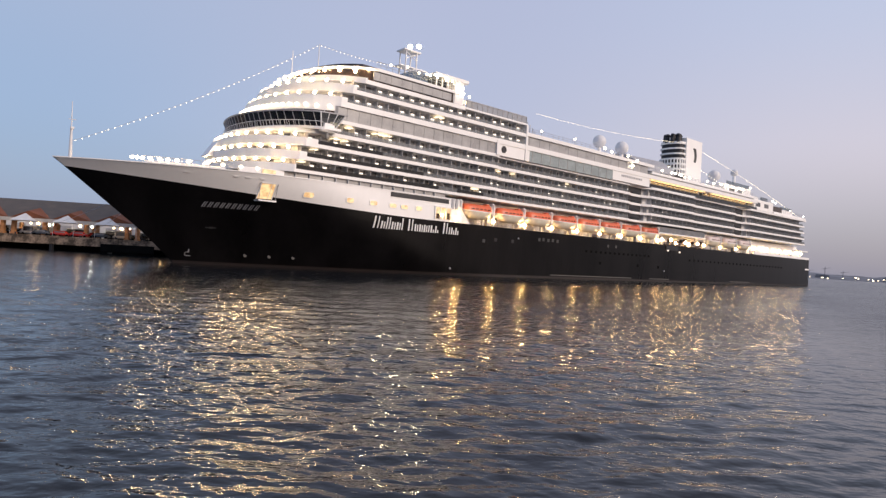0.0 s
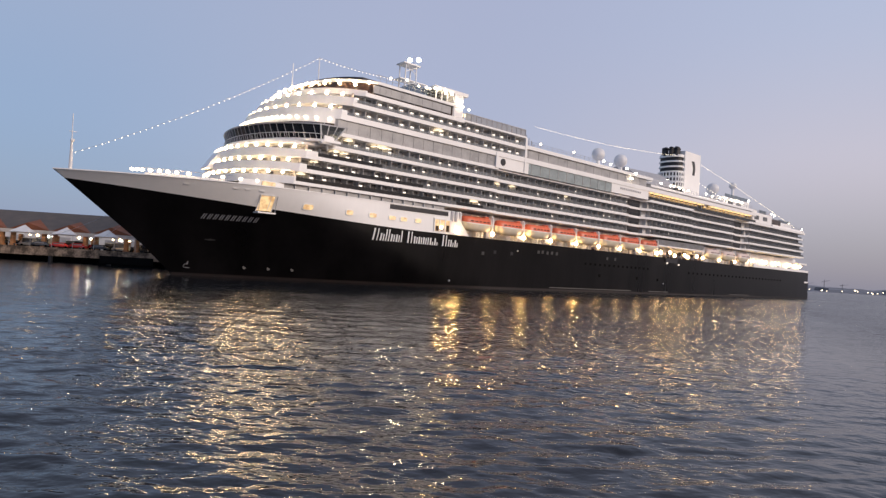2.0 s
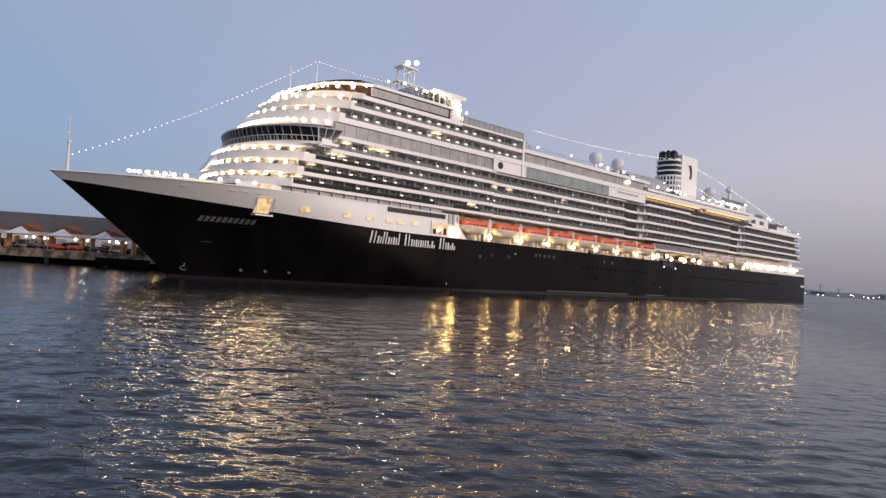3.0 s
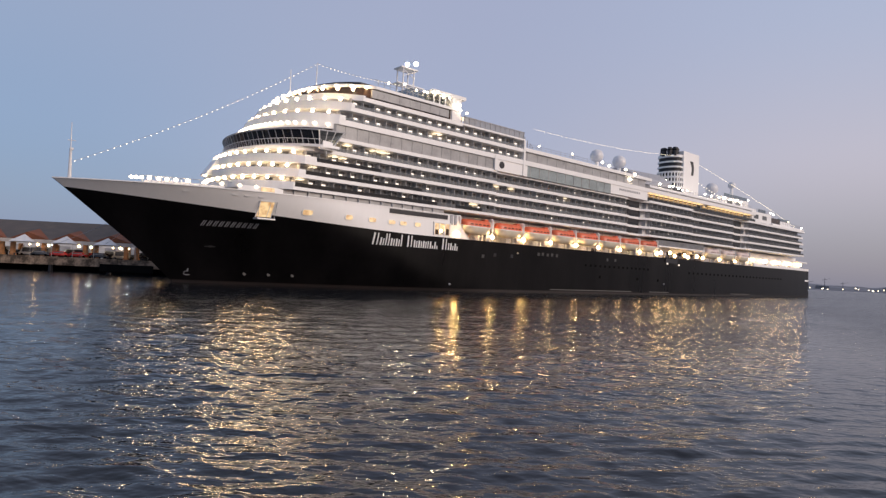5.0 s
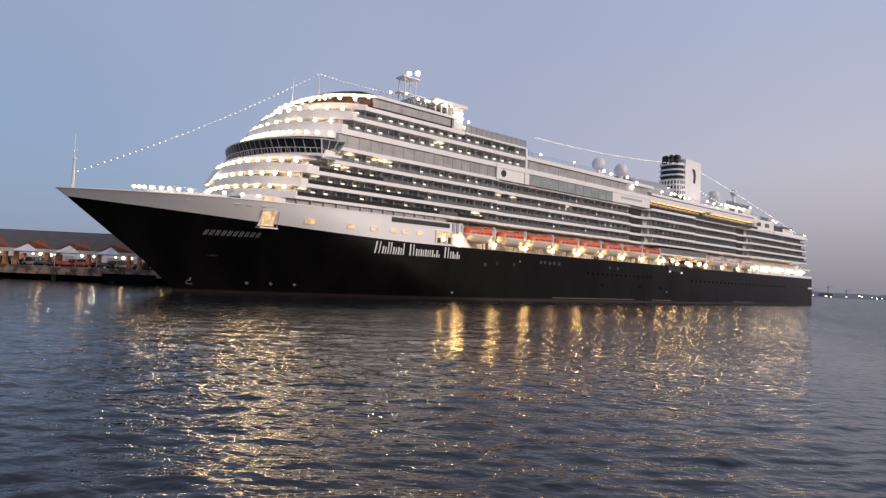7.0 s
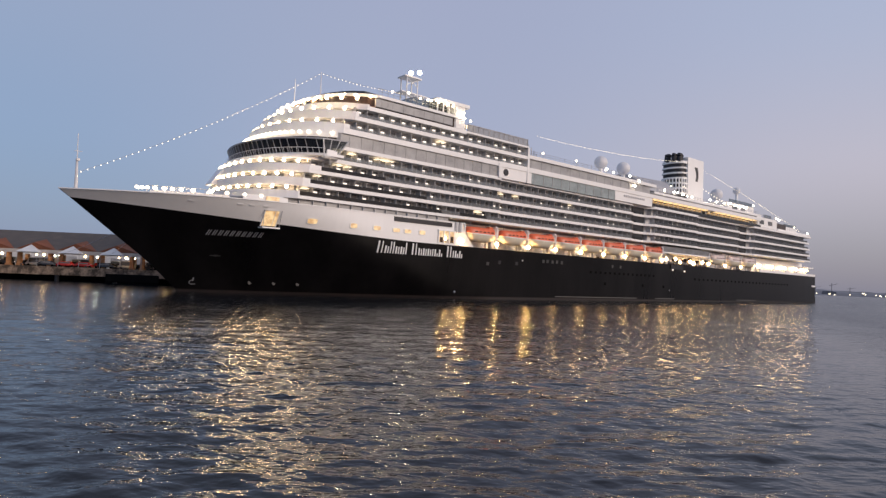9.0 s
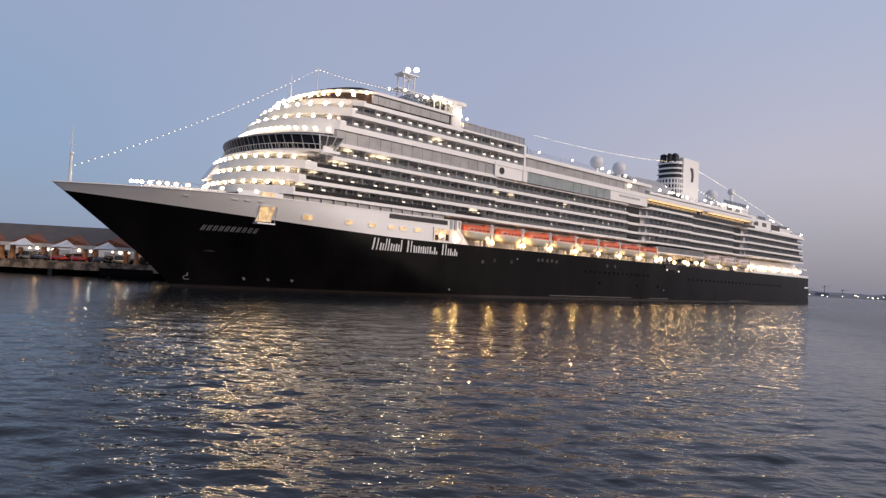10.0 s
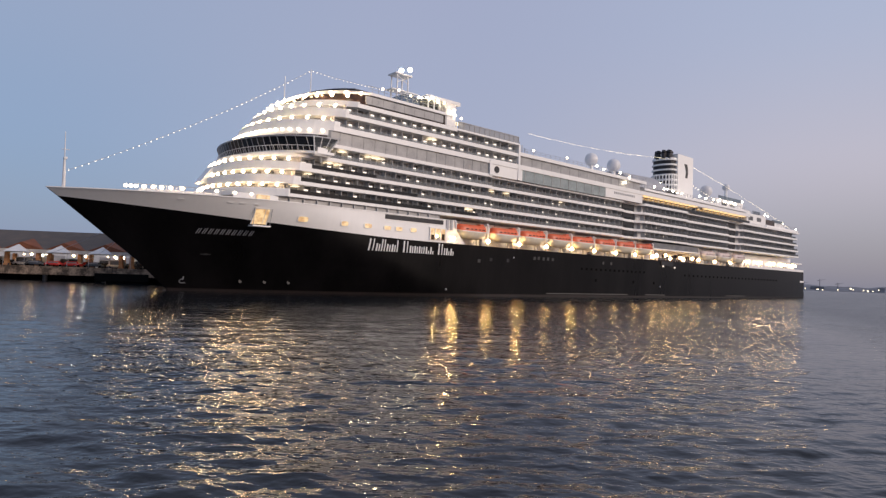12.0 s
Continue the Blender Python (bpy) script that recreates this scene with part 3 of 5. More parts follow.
def add_pieces(name, me, spots, parent, label=""):
    """Up to 300 pieces as parts, the farther rest joined."""
    spots = sorted(spots, key=lambda s: s[0])
    for s in spots[:300]:
        ob = piece(name, me, parent, Matrix.Translation(s))
        tagged(ob, label=label)
    rest = spots[300:]
    if rest:
        vs = np.array([v.co[:] for v in me.vertices])
        fs = [list(p.vertices) for p in me.polygons]
        co, faces = [], []
        for s in rest:
            b = len(co)
            co += (vs + np.array(s)).tolist()
            faces += [[i + b for i in f] for f in fs]
        m2 = bpy.data.meshes.new(name + "_rest")
        m2.from_pydata(co, [], faces)
        m2.materials.append(me.materials[0])
        ob = new(name + "_strip", m2)
        ob.parent = parent
        tagged(ob, kind="stuff")


BAY = 2.8


def make_balconies():
    div, win, lamp = [], [], []
    for i, (z, xf) in enumerate(LEVELS[:7]):
        if i == 4:
            continue
        low = z < 30
        nz = LEVELS[i + 1][0]
        xe = (287, 286, 285, 284, 0, 98, 98)[i]
        x = xf + 10.2
        while x < xe - 1:
            y = side_y(x, low)
            div.append((x, y + 0.12, z + 0.36))
            win.append((x + 0.45, y + 1.9, z + 0.4))
            if (z > 30 and random.random() < 0.85) or (x < 70 and random.random() < 0.5) or random.random() < 0.12:
                lamp.append((x + 0.5, y + (0.7 if z > 30 else 1.3), z + 1.15))
            x += BAY
        # smoked glass balustrade along each balcony row
        dark_to = (71, 66.5, 55.5, 0)[i] if low else 0
        runs = [(xf + 9.6, dark_to), (max(dark_to, xf + 9.6), 76.5 if i == 0 else 89.4), (76.5 if i == 0 else 89.8, 85.0 if i == 0 else 146.5), (85.0 if i == 0 else 146.4, 89.4 if i == 0 else 146.5), (89.8 if i == 0 else 146.4, 146.5), (150.2, 154.8), (158.8, 185.8), (186.2, 218.5), (222.2, 226.8), (230.8, xe)] if low else [(xf + 9.8, xe)]
        for a, b in runs:
            if b <= a:
                continue
            bm = bmesh.new()
            y = side_y((a + b) / 2, low)
            box(bm, a, b, y + 0.05, y + 0.09, z + 0.34, z + 1.1)
            part("balcony_glass", bm, RAILGLASS if low and b in (dark_to, 85.0, 154.8, 226.8) else AFTGLASS if low and a > 158 else (GREYGLASS if low and not (i == 3 and a < 60) else CLEARRAIL), ship, "smoked balcony glass")
        # dark sheets put the shade of the set-back bays into colour
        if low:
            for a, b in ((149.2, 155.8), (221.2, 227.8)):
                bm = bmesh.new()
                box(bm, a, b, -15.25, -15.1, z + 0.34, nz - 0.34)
                part("recess_shade_panel", bm, DARK, ship, "dark panel standing in for shade between balcony bays")
    bm = bmesh.new()
    box(bm, 0, 0.09, 0.45, 1.75, 0, 2.05)
    add_pieces("balcony_divider", mesh_of("balcony_divider", bm, FROST), div, ship)
    bm = bmesh.new()
    box(bm, 0, 1.75, -0.06, 0.02, 0, 1.75)
    add_pieces("balcony_door", mesh_of("balcony_door", bm, GLASS), win, ship)
    # glowing block with two legs stands for the pale lit shapes on balconies
    bm = bmesh.new()
    box(bm, 0, 0.80, -0.12, 0.12, 0.05, 0.42)
    box(bm, 0.02, 0.18, -0.10, 0.10, -0.22, 0.05)
    box(bm, 0.60, 0.76, -0.10, 0.10, -0.22, 0.05)
    add_pieces("balcony_glow", mesh_of("balcony_glow", bm, SOFTGLOW), lamp, ship)


make_balconies()


def make_lit_balconies():
    """A few balconies with their ceiling lights on."""
    for x, z, w in ((82.7, 20.5, 1.1), (44.2, 28.65, 0.9), (47.6, 28.65, 0.7), (54.2, 28.6, 0.8), (56.6, 28.6, 1.2), (37.6, 20.5, 0.7), (44.6, 25.95, 0.8), (46.8, 25.9, 0.6), (70.8, 35.1, 1.0), (90.9, 25.8, 0.6), (40.2, 23.2, 0.6), (96.5, 25.9, 0.4), (118.0, 25.9, 0.35)):
        y = side_y(x, z < 30)
        bm = bmesh.new()
        box(bm, x - w, x + w, y + 0.5, y + 1.8, z - 0.1, z)
        part("balcony_ceiling_light", bm, ROOMGLOW, ship, "warm lit balcony ceiling")


make_lit_balconies()


def lamp_mesh(name, bm, shade, core, spot, r):
    """A glowing diffuser, bloom-sized, with a bright core added at its face for glints."""
    n0 = len(bm.faces)
    bmesh.ops.create_icosphere(bm, subdivisions=1, radius=r, matrix=Matrix.Translation(spot))
    bm.faces.ensure_lookup_table()
    for i, f in enumerate(bm.faces):
        f.material_index = 0 if i < n0 else 1
    me = mesh_of(name, bm, shade, True)
    me.materials.append(core)
    return me


def make_front_lamps():
    """Bulkhead lamps round the galleries of the rounded front."""
    bm = bmesh.new()
    bmesh.ops.create_icosphere(bm, subdivisions=2, radius=0.37, matrix=Matrix.Diagonal((1, 1, 0.8, 1)))
    me = lamp_mesh("gallery_lamp", bm, LAMP, CORE, (-0.08, -0.34, -0.06), 0.22)
    # plates not known on the ship, added to hold lamplight off the tiers above
    bm = bmesh.new()
    box(bm, -0.36, 0.3, -0.86, 0.1, 0.30, 0.35)
    blocker = mesh_of("light_blocker", bm, WHITE)
    for i, (z, xf) in enumerate(LEVELS):
        if i in (3, 4):
            continue
        w = abs(side_y(xf + 17, z < 30))
        pts = front_curve(xf + (0.2 if i < 8 else -0.3), w - 0.2, k=60, inset=0.65 if i < 8 else 0.1)
        acc, last = 99.0, None
        for p in pts[2:-2]:
            if last is not None:
                acc += math.dist(p, last)
            last = p
            if acc > (2.4 if i < 5 else 2.9):
                acc = 0.0
                piece("gallery_lamp", me, ship, Matrix.Translation((p[0], p[1], z + 1.78 if i < 8 else z - 0.2)))
                if i < 8:
                    piece("light_blocker", blocker, ship, Matrix.Translation((p[0], p[1], z + 1.78)))
    # dark cabin windows behind the galleries
    for i in (0, 1, 2, 5, 6):
        (z, xf), (nz, nf) = LEVELS[i], LEVELS[i + 1]
        w = abs(side_y(xf + 17, z < 30))
        pts = front_curve(max(xf, nf) + 0.52, w, k=48, inset=1.9)
        acc = 0.0
        for p, q in zip(pts[2:-3], pts[3:-2]):
            acc += math.dist(p, q)
            if acc < 2.5:
                continue
            acc = 0.0
            a = math.atan2(q[1] - p[1], q[0] - p[0])
            bm = bmesh.new()
            box(bm, -0.62, 0.62, -0.05, 0.05, 0.9, min(2.25, nz - z - 0.55))
            ob = part("front_window", bm, GLASS, ship)
            ob.matrix_basis = pose(q[0], q[1], z, 0, 0, math.degrees(a))
    # slanted white screen at the middle of the front
    bm = bmesh.new()
    low = [bm.verts.new((x, y, 21.3)) for x, y in ((25.7, 0.2), (27.0, 0.2), (27.0, 3.4), (25.7, 3.4))]
    top = [bm.verts.new((x, y, 24.7)) for x, y in ((28.0, 0.2), (29.4, 0.2), (29.4, 3.4), (28.0, 3.4))]
    for k in range(4):
        bm.faces.new((low[k], low[(k + 1) % 4], top[(k + 1) % 4], top[k]))
    bm.faces.new(low[::-1])
    bm.faces.new(top)
    part("slanted_screen", bm, WHITE, ship, "slanted white screen between the front tiers")
    # close row of lamps under the awning above the bridge
    bm = bmesh.new()
    bmesh.ops.create_icosphere(bm, subdivisions=2, radius=0.37, matrix=Matrix.Diagonal((1, 1, 0.8, 1)))
    soft = mesh_of("awning_lamp", bm, LAMP, True)
    for p in front_curve(33.8, 16.9, 13):
        piece("awning_lamp", soft, ship, Matrix.Translation((p[0], p[1], 31.95)))
    # foredeck lamps just inside the bulwark, before a low white breakwater
    bm = bmesh.new()
    pts = [(x, min(-0.5, -half_breadth(x, 17) + 5.5)) for x in np.linspace(13.5, 26.0, 12)]
    wall_strip(bm, pts, [(x, y + 0.2) for x, y in pts], 15.9, 18.3)
    part("breakwater", bm, WHITE, ship)
    for k, x in enumerate((10.6, 11.3, 12.0, 13.1, 14.4, 15.6, 16.9, 18.6, 21.4, 23.9, 26.8, 29.6)):
        piece("gallery_lamp", me if k in (1, 3, 4, 5, 6, 7) else soft, ship, Matrix.Translation((x, -half_breadth(x, 17) + 0.65, 18.15)))


make_front_lamps()


def make_bridge():
    xf, w = 30.9, 19.0
    fr, fin = front_curve(xf, w, 20, 0, 1.4), front_curve(xf, w, 20, 0.3, 1.4)

    def closed(f, x, grow=0.0):
        return [(x, f[0][1] - grow)] + f + [(x, f[-1][1] + grow)]

    bm = bmesh.new()
    prism(bm, closed([(x + 0.75, y) for x, y in fr], 44.0, 0.4), 26.85, 27.35)
    part("bridge_sill", bm, WHITE, ship)
    bm = bmesh.new()
    prism(bm, closed([(x - 0.35, y) for x, y in fr], 44.8, 1.3), 29.9, 30.15)
    part("bridge_roof", bm, STEEL, ship, "thin grey bridge roof")
    bm = bmesh.new()
    wall_strip(bm, [(x + 0.75, y * 0.985) for x, y in fr], [(x + 1.2, y * 0.95) for x, y in fin], 27.35, 29.9, 0.95)
    glazing = part("bridge_window_band", bm, BRIDGEGLASS, ship, "dark bridge windows leaning outwards")
    fine = front_curve(xf, w, 27, 0, 1.4)
    for x, y in fine[1:-1:2]:
        bm = bmesh.new()
        tube(bm, (x + 0.68, y * 0.987, 27.35), (x - 0.28, y * 0.987, 29.9), 0.055, k=6)
        part("mullion", bm, STEEL, glazing)
    # glazed wing ends, wider at the roof than at the sill, with white ribs
    for s in (-1, 1):
        bm = bmesh.new()
        lo = [(40.2, 18.4), (43.0, 18.7), (43.0, 15.0), (40.2, 15.0)]
        hi = [(39.6, 19.0), (44.4, 20.1), (44.4, 15.0), (39.6, 15.0)]
        a = [bm.verts.new((x, s * y, 27.35)) for x, y in lo]
        b = [bm.verts.new((x, s * y, 29.9)) for x, y in hi]
        for k in range(4):
            bm.faces.new((a[k], a[(k + 1) % 4], b[(k + 1) % 4], b[k]))
        bm.faces.new(a[::-1])
        bm.faces.new(b)
        bmesh.ops.recalc_face_normals(bm, faces=bm.faces)
        wing = part("bridge_wing_end", bm, WINGGLASS, ship, "glazed bridge wing end")
        for u in (0.0, 0.34, 0.67, 1.0):
            bm = bmesh.new()
            p0 = Vector((40.2 + 2.8 * u, s * (18.45 + 0.3 * u), 27.3))
            p1 = Vector((39.6 + 4.8 * u, s * (19.05 + 1.1 * u), 29.95))
            tube(bm, p0, p1, 0.13 if u in (0, 1) else 0.09, k=6)
            part("wing_rib", bm, WHITE, wing)
        bm = bmesh.new()
        box(bm, 40.0, 43.3, min(s * 17.6, s * 18.9), max(s * 17.6, s * 18.9), 26.5, 27.3)
        bmesh.ops.bevel(bm, geom=bm.edges[:], offset=0.18, segments=2, affect="EDGES")
        part("wing_floor", bm, WHITE, wing)
        bm = bmesh.new()
        tube(bm, (41.6, s * 18.4, 26.6), (42.2, s * 17.4, 25.6), 0.2, k=6)
        box(bm, 40.6, 42.8, min(s * 18.75, s * 18.95), max(s * 18.75, s * 18.95), 27.3, 28.1)
        part("wing_bracket", bm, WHITE, wing)
    # walkway rail and its stanchions before the windows
    bm = bmesh.new()
    a = front_curve(xf - 0.15, w + 0.25, 26, 0, 1.4)
    for p, q in zip(a, a[1:]):
        tube(bm, (p[0], p[1], 28.2), (q[0], q[1], 28.2), 0.05, k=5)
        tube(bm, (p[0] + 0.3, p[1], 27.2), (p[0], p[1], 28.2), 0.035, k=5)
    part("bridge_rail", bm, WHITE, ship, kind="stuff")
    # open gallery above the bridge with a lit awning edge
    bm = bmesh.new()
    f2, f3 = front_curve(34.6, 17.0, 20), front_curve(34.6, 17.0, 20, 0.9)
    wall_strip(bm, f2, f3, 30.1, 31.15)
    part("gallery_window_band", bm, BROWN, ship, "brown gallery windows")
    bm = bmesh.new()
    wall_strip(bm, front_curve(34.3, 17.2, 20), f3, 31.15, 32.2)
    part("gallery_fascia", bm, WHITE, ship, "white fascia washed by lamps")
    for x, y in f2[1:-1:3]:
        bm = bmesh.new()
        tube(bm, (x - 0.12, y, 30.15), (x - 0.12, y, 31.15), 0.06, k=6)
        part("gallery_post", bm, WHITE, ship)


make_bridge()


def hull_bar(bm, x0, x1, z0, z1, lean=0.0, out=0.14):
    """A flat raised bar that follows the hull's side."""
    rows = []
    for i in range(3):
        z = z0 + (z1 - z0) * i / 2
        d = lean * i / 2
        rows.append([bm.verts.new((x + d, -half_breadth(x + d, z) - o, z)) for x, o in ((x0, out), (x1, out), (x1, -0.05), (x0, -0.05))])
    for a, b in zip(rows, rows[1:]):
        for i in range(4):
            bm.faces.new((a[i], a[(i + 1) % 4], b[(i + 1) % 4], b[i]))
    bm.faces.new(rows[0][::-1])
    bm.faces.new(rows[-1])


def hull_oval(bm, x, z, w, h, out=0.14):
    """A raised pane with rounded corners that follows the hull's side."""
    rim = [(x + w / 2 * math.copysign(abs(math.cos(a)) ** 0.5, math.cos(a)), z + h / 2 * math.copysign(abs(math.sin(a)) ** 0.5, math.sin(a))) for a in (math.tau * (k + 0.5) / 16 for k in range(16))]
    front = [bm.verts.new((px, -half_breadth(px, pz) - out, pz)) for px, pz in rim]
    back = [bm.verts.new((px, -half_breadth(px, pz) + 0.05, pz)) for px, pz in rim]
    bm.faces.new(front)
    bm.faces.new(back[::-1])
    for k in range(16):
        bm.faces.new((front[k], back[k], back[(k + 1) % 16], front[(k + 1) % 16]))
    bmesh.ops.recalc_face_normals(bm, faces=bm.faces)


def make_hull_details():
    # open shell door with a lit interior and a platform
    bm = bmesh.new()
    for args in ((30.45, 30.6, 12.8, 15.75), (33.05, 33.2, 12.8, 15.75), (30.45, 33.2, 15.6, 15.75), (32.35, 32.43, 12.9, 15.7)):
        hull_bar(bm, *args)
    door = part("shell_door", bm, WHITE, ship, "open shell door with a lit opening")
    for x0, x1 in ((30.62, 32.34), (32.44, 33.03)):
        bm = bmesh.new()
        hull_bar(bm, x0, x1, 12.9, 15.58, out=0.05)
        part("lit_opening", bm, LITWIN, door)
    y = half_breadth(32, 12.6)
    bm = bmesh.new()
    box(bm, 30.2, 33.7, -y - 1.5, -y + 0.5, 12.4, 12.65)
    part("platform", bm, WHITE, door)
    for x in (30.35, 33.5):
        bm = bmesh.new()
        tube(bm, (x, -y - 1.4, 12.6), (x, -half_breadth(x, 15.7), 15.7), 0.06, k=6)
        part("platform_stay", bm, STEEL, door)
    # dark block along the top of the white side, coloured as an opening's shade
    bm = bmesh.new()
    box(bm, 57.9, 74.0, -17.62, -17.3, 16.05, 17.0)
    part("side_opening_shade", bm, DARK, ship, "long opening in the white side, its shade a dark block")
    # lit windows in the white hull
    for x, w, h, z in ((39.5, 1.9, 0.95, 14.35), (48.2, 1.5, 0.9, 14.2), (53.7, 1.7, 0.85, 14.2), (58.6, 1.7, 0.8, 14.15), (61.6, 1.7, 0.8, 14.15), (65.5, 1.6, 0.85, 14.2)):
        bm = bmesh.new()
        hull_oval(bm, x, z, w + 0.4, h + 0.3, 0.10)
        lit = part("hull_window", bm, WHITE, ship, "warm lit hull window with a white rim")
        bm = bmesh.new()
        hull_oval(bm, x, z, w, h, 0.14)
        part("pane", bm, LITWIN, lit, "warm lit pane")
    # lit embarkation opening ahead of the boats, with its posts and gear
    bm = bmesh.new()
    box(bm, 70.2, 74.6, -17.6, -17.4, 12.5, 15.0)
    opening = part("embarkation_opening", bm, LITWIN, ship, "warm lit embarkation opening")
    for x in (70.1, 71.6, 73.2, 74.7):
        bm = bmesh.new()
        box(bm, x - 0.12, x + 0.12, -17.75, -17.55, 12.4, 15.15)
        part("opening_post", bm, WHITE, opening)
    bm = bmesh.new()
    box(bm, 69.9, 74.9, -17.8, -17.5, 15.0, 15.25)
    part("opening_lintel", bm, WHITE, opening)
    for x, h, m in ((70.9, 1.1, BROWN), (72.5, 0.8, STEEL), (74.0, 1.4, BROWN)):
        bm = bmesh.new()
        box(bm, x - 0.4, x + 0.4, -17.72, -17.58, 12.5, 12.5 + h)
        part("opening_gear", bm, m, opening)
    for x in (75.2, 76.4):
        bm = bmesh.new()
        box(bm, x - 0.35, x + 0.35, -17.7, -17.4, 15.0, 17.3)
        part("boat_bay_pillar", bm, STEEL, ship)
    # plain bars for the lettering on the black side
    x = 54.4
    for c in "Tmttmmt Tmmmimm Timm":
        if c == " ":
            x += 1.05
            continue
        w = {"T": 1.6, "m": 1.12, "t": 0.5, "i": 0.5}[c]
        h = {"T": 2.45, "m": 1.55, "t": 2.45, "i": 1.55}[c]
        bm = bmesh.new()
        hull_bar(bm, x, x + min(0.34, w * 0.5), 9.25, 9.25 + h)
        if w > 0.6:
            tall = 1.0 if c == "T" else (0.92, 0.6, 0.92, 0.45)[int(x * 3) % 4]
            hull_bar(bm, x + w * 0.6, x + w * 0.6 + 0.24, 9.25, 9.25 + h * tall)
        part("letter_bar", bm, WHITE, ship, "white letter bar")
        x += w + 0.16
    for k in range(10):
        x = NAME_X0 + k * (NAME_X1 - NAME_X0) / 10
        bm = bmesh.new()
        hull_bar(bm, x, x + 0.13, NAME_Z0, NAME_Z0 + 0.95, 0.3)
        hull_bar(bm, x + 0.36, x + 0.47, NAME_Z0, NAME_Z0 + 0.95, 0.3)
        part("letter_bar", bm, STEEL, ship, "silver letter bar")
    # anchor in its pocket and a bulb mark
    bm = bmesh.new()
    hull_bar(bm, 24.2, 25.9, 6.9, 7.1)
    hull_bar(bm, 24.8, 25.4, 6.85, 7.18)
    part("anchor", bm, DULLMARK, ship, "dull steel anchor in its pocket")
    bm = bmesh.new()
    for k in range(6):
        a = math.pi * (0.5 + k / 5)
        hull_bar(bm, 22.45 + 0.36 * math.cos(a) - 0.06, 22.45 + 0.36 * math.cos(a) + 0.06, 1.85 + 0.36 * math.sin(a) - 0.07, 1.85 + 0.36 * math.sin(a) + 0.07)
    hull_bar(bm, 22.4, 23.1, 1.44, 1.54)
    hull_bar(bm, 22.55, 22.68, 2.1, 2.75)
    part("bulb_mark", bm, STEEL, ship, "small white hull mark")
    for x in (30.0, 27.6, 25.6, 18.0):
        bm = bmesh.new()
        hull_bar(bm, x, x + 0.9, 16.2, 16.4)
        part("fairlead", bm, WHITE, ship)
    # open boarding port low in the side with two lamps, and a draught stripe
    # solid dark block stands for the shade inside the port
    bm = bmesh.new()
    box(bm, 168.5, 176.0, -17.75, -17.4, 10.4, 11.9)
    port = part("boarding_port", bm, DARK, ship, "boarding port with its inner shade as a dark block")
    for x, z in ((169.2, 10.2), (176.6, 10.0)):
        bm = bmesh.new()
        ball(bm, (x, -17.9, z), 0.3, 8, 6)
        part("port_lamp", bm, SOFTGLOW, port)
    for x0, x1 in ((112, 150), (160, 232)):
        bm = bmesh.new()
        hull_bar(bm, x0, x1, 0.75, 0.95, out=0.08)
        part("side_stripe", bm, STRIPE, ship)
    # thruster marks near the waterline and small side ports
    for x, z in ((32.2, 2.1), (36.5, 2.1), (40.9, 2.1)):
        bm = bmesh.new()
        y = half_breadth(x, z)
        tube(bm, (x, -y - 0.12, z), (x, -y + 0.1, z), 0.36, k=14)
        part("thruster_mark", bm, DULLMARK, ship, "pale round thruster mark")
    bm = bmesh.new()
    box(bm, 291.0, 295.4, -17.0, -16.55, 7.3, 8.0)
    part("stern_plate", bm, WHITE, ship, "small white stern plate")
    bm = bmesh.new()
    box(bm, 290.5, 298.8, -16.35, 16.35, -1.2, 4.4)
    bmesh.ops.bevel(bm, geom=bm.edges[:], offset=1.3, segments=3, affect="EDGES")
    part("stern_sponson", bm, BLACK, ship)
    for x, z in [(126 + 2.3 * k, 7.9) for k in range(15)] + [(184 + 3.0 * k, 7.6) for k in range(27)]:
        bm = bmesh.new()
        hull_bar(bm, x, x + 0.85, z - 0.32, z + 0.32, out=0.06)
        part("porthole", bm, RUBBER_SHADE, ship)
    for x, z, m in ((90, 8.9, DARK), (96, 8.9, DARK), (106.0, 9.9, DULLMARK), (107.6, 10.0, DULLMARK), (109.6, 9.9, DULLMARK), (111.4, 10.0, DULLMARK), (113.4, 9.9, DULLMARK), (133.5, 4.8, RUBBER_SHADE), (152.9, 4.7, RUBBER_SHADE), (164.7, 4.6, RUBBER_SHADE), (136.5, 9.9, DULLMARK), (140.5, 9.9, DULLMARK), (86.0, 8.4, DULLMARK)):
        bm = bmesh.new()
        hull_bar(bm, x - 0.45, x + 0.45, z - 0.4, z + 0.4, out=0.06)
        part("side_port", bm, m, ship)
    for x, z in ((97.9, 9.7), (168.2, 3.5), (76.6, 1.5)):
        bm = bmesh.new()
        ball(bm, (x, -half_breadth(x, z) - 0.1, z), 0.24, 8, 6)
        part("side_light", bm, STEEL, ship)


NAME_X0, NAME_X1, NAME_Z0 = 22.4, 31.8, 10.7
make_hull_details()


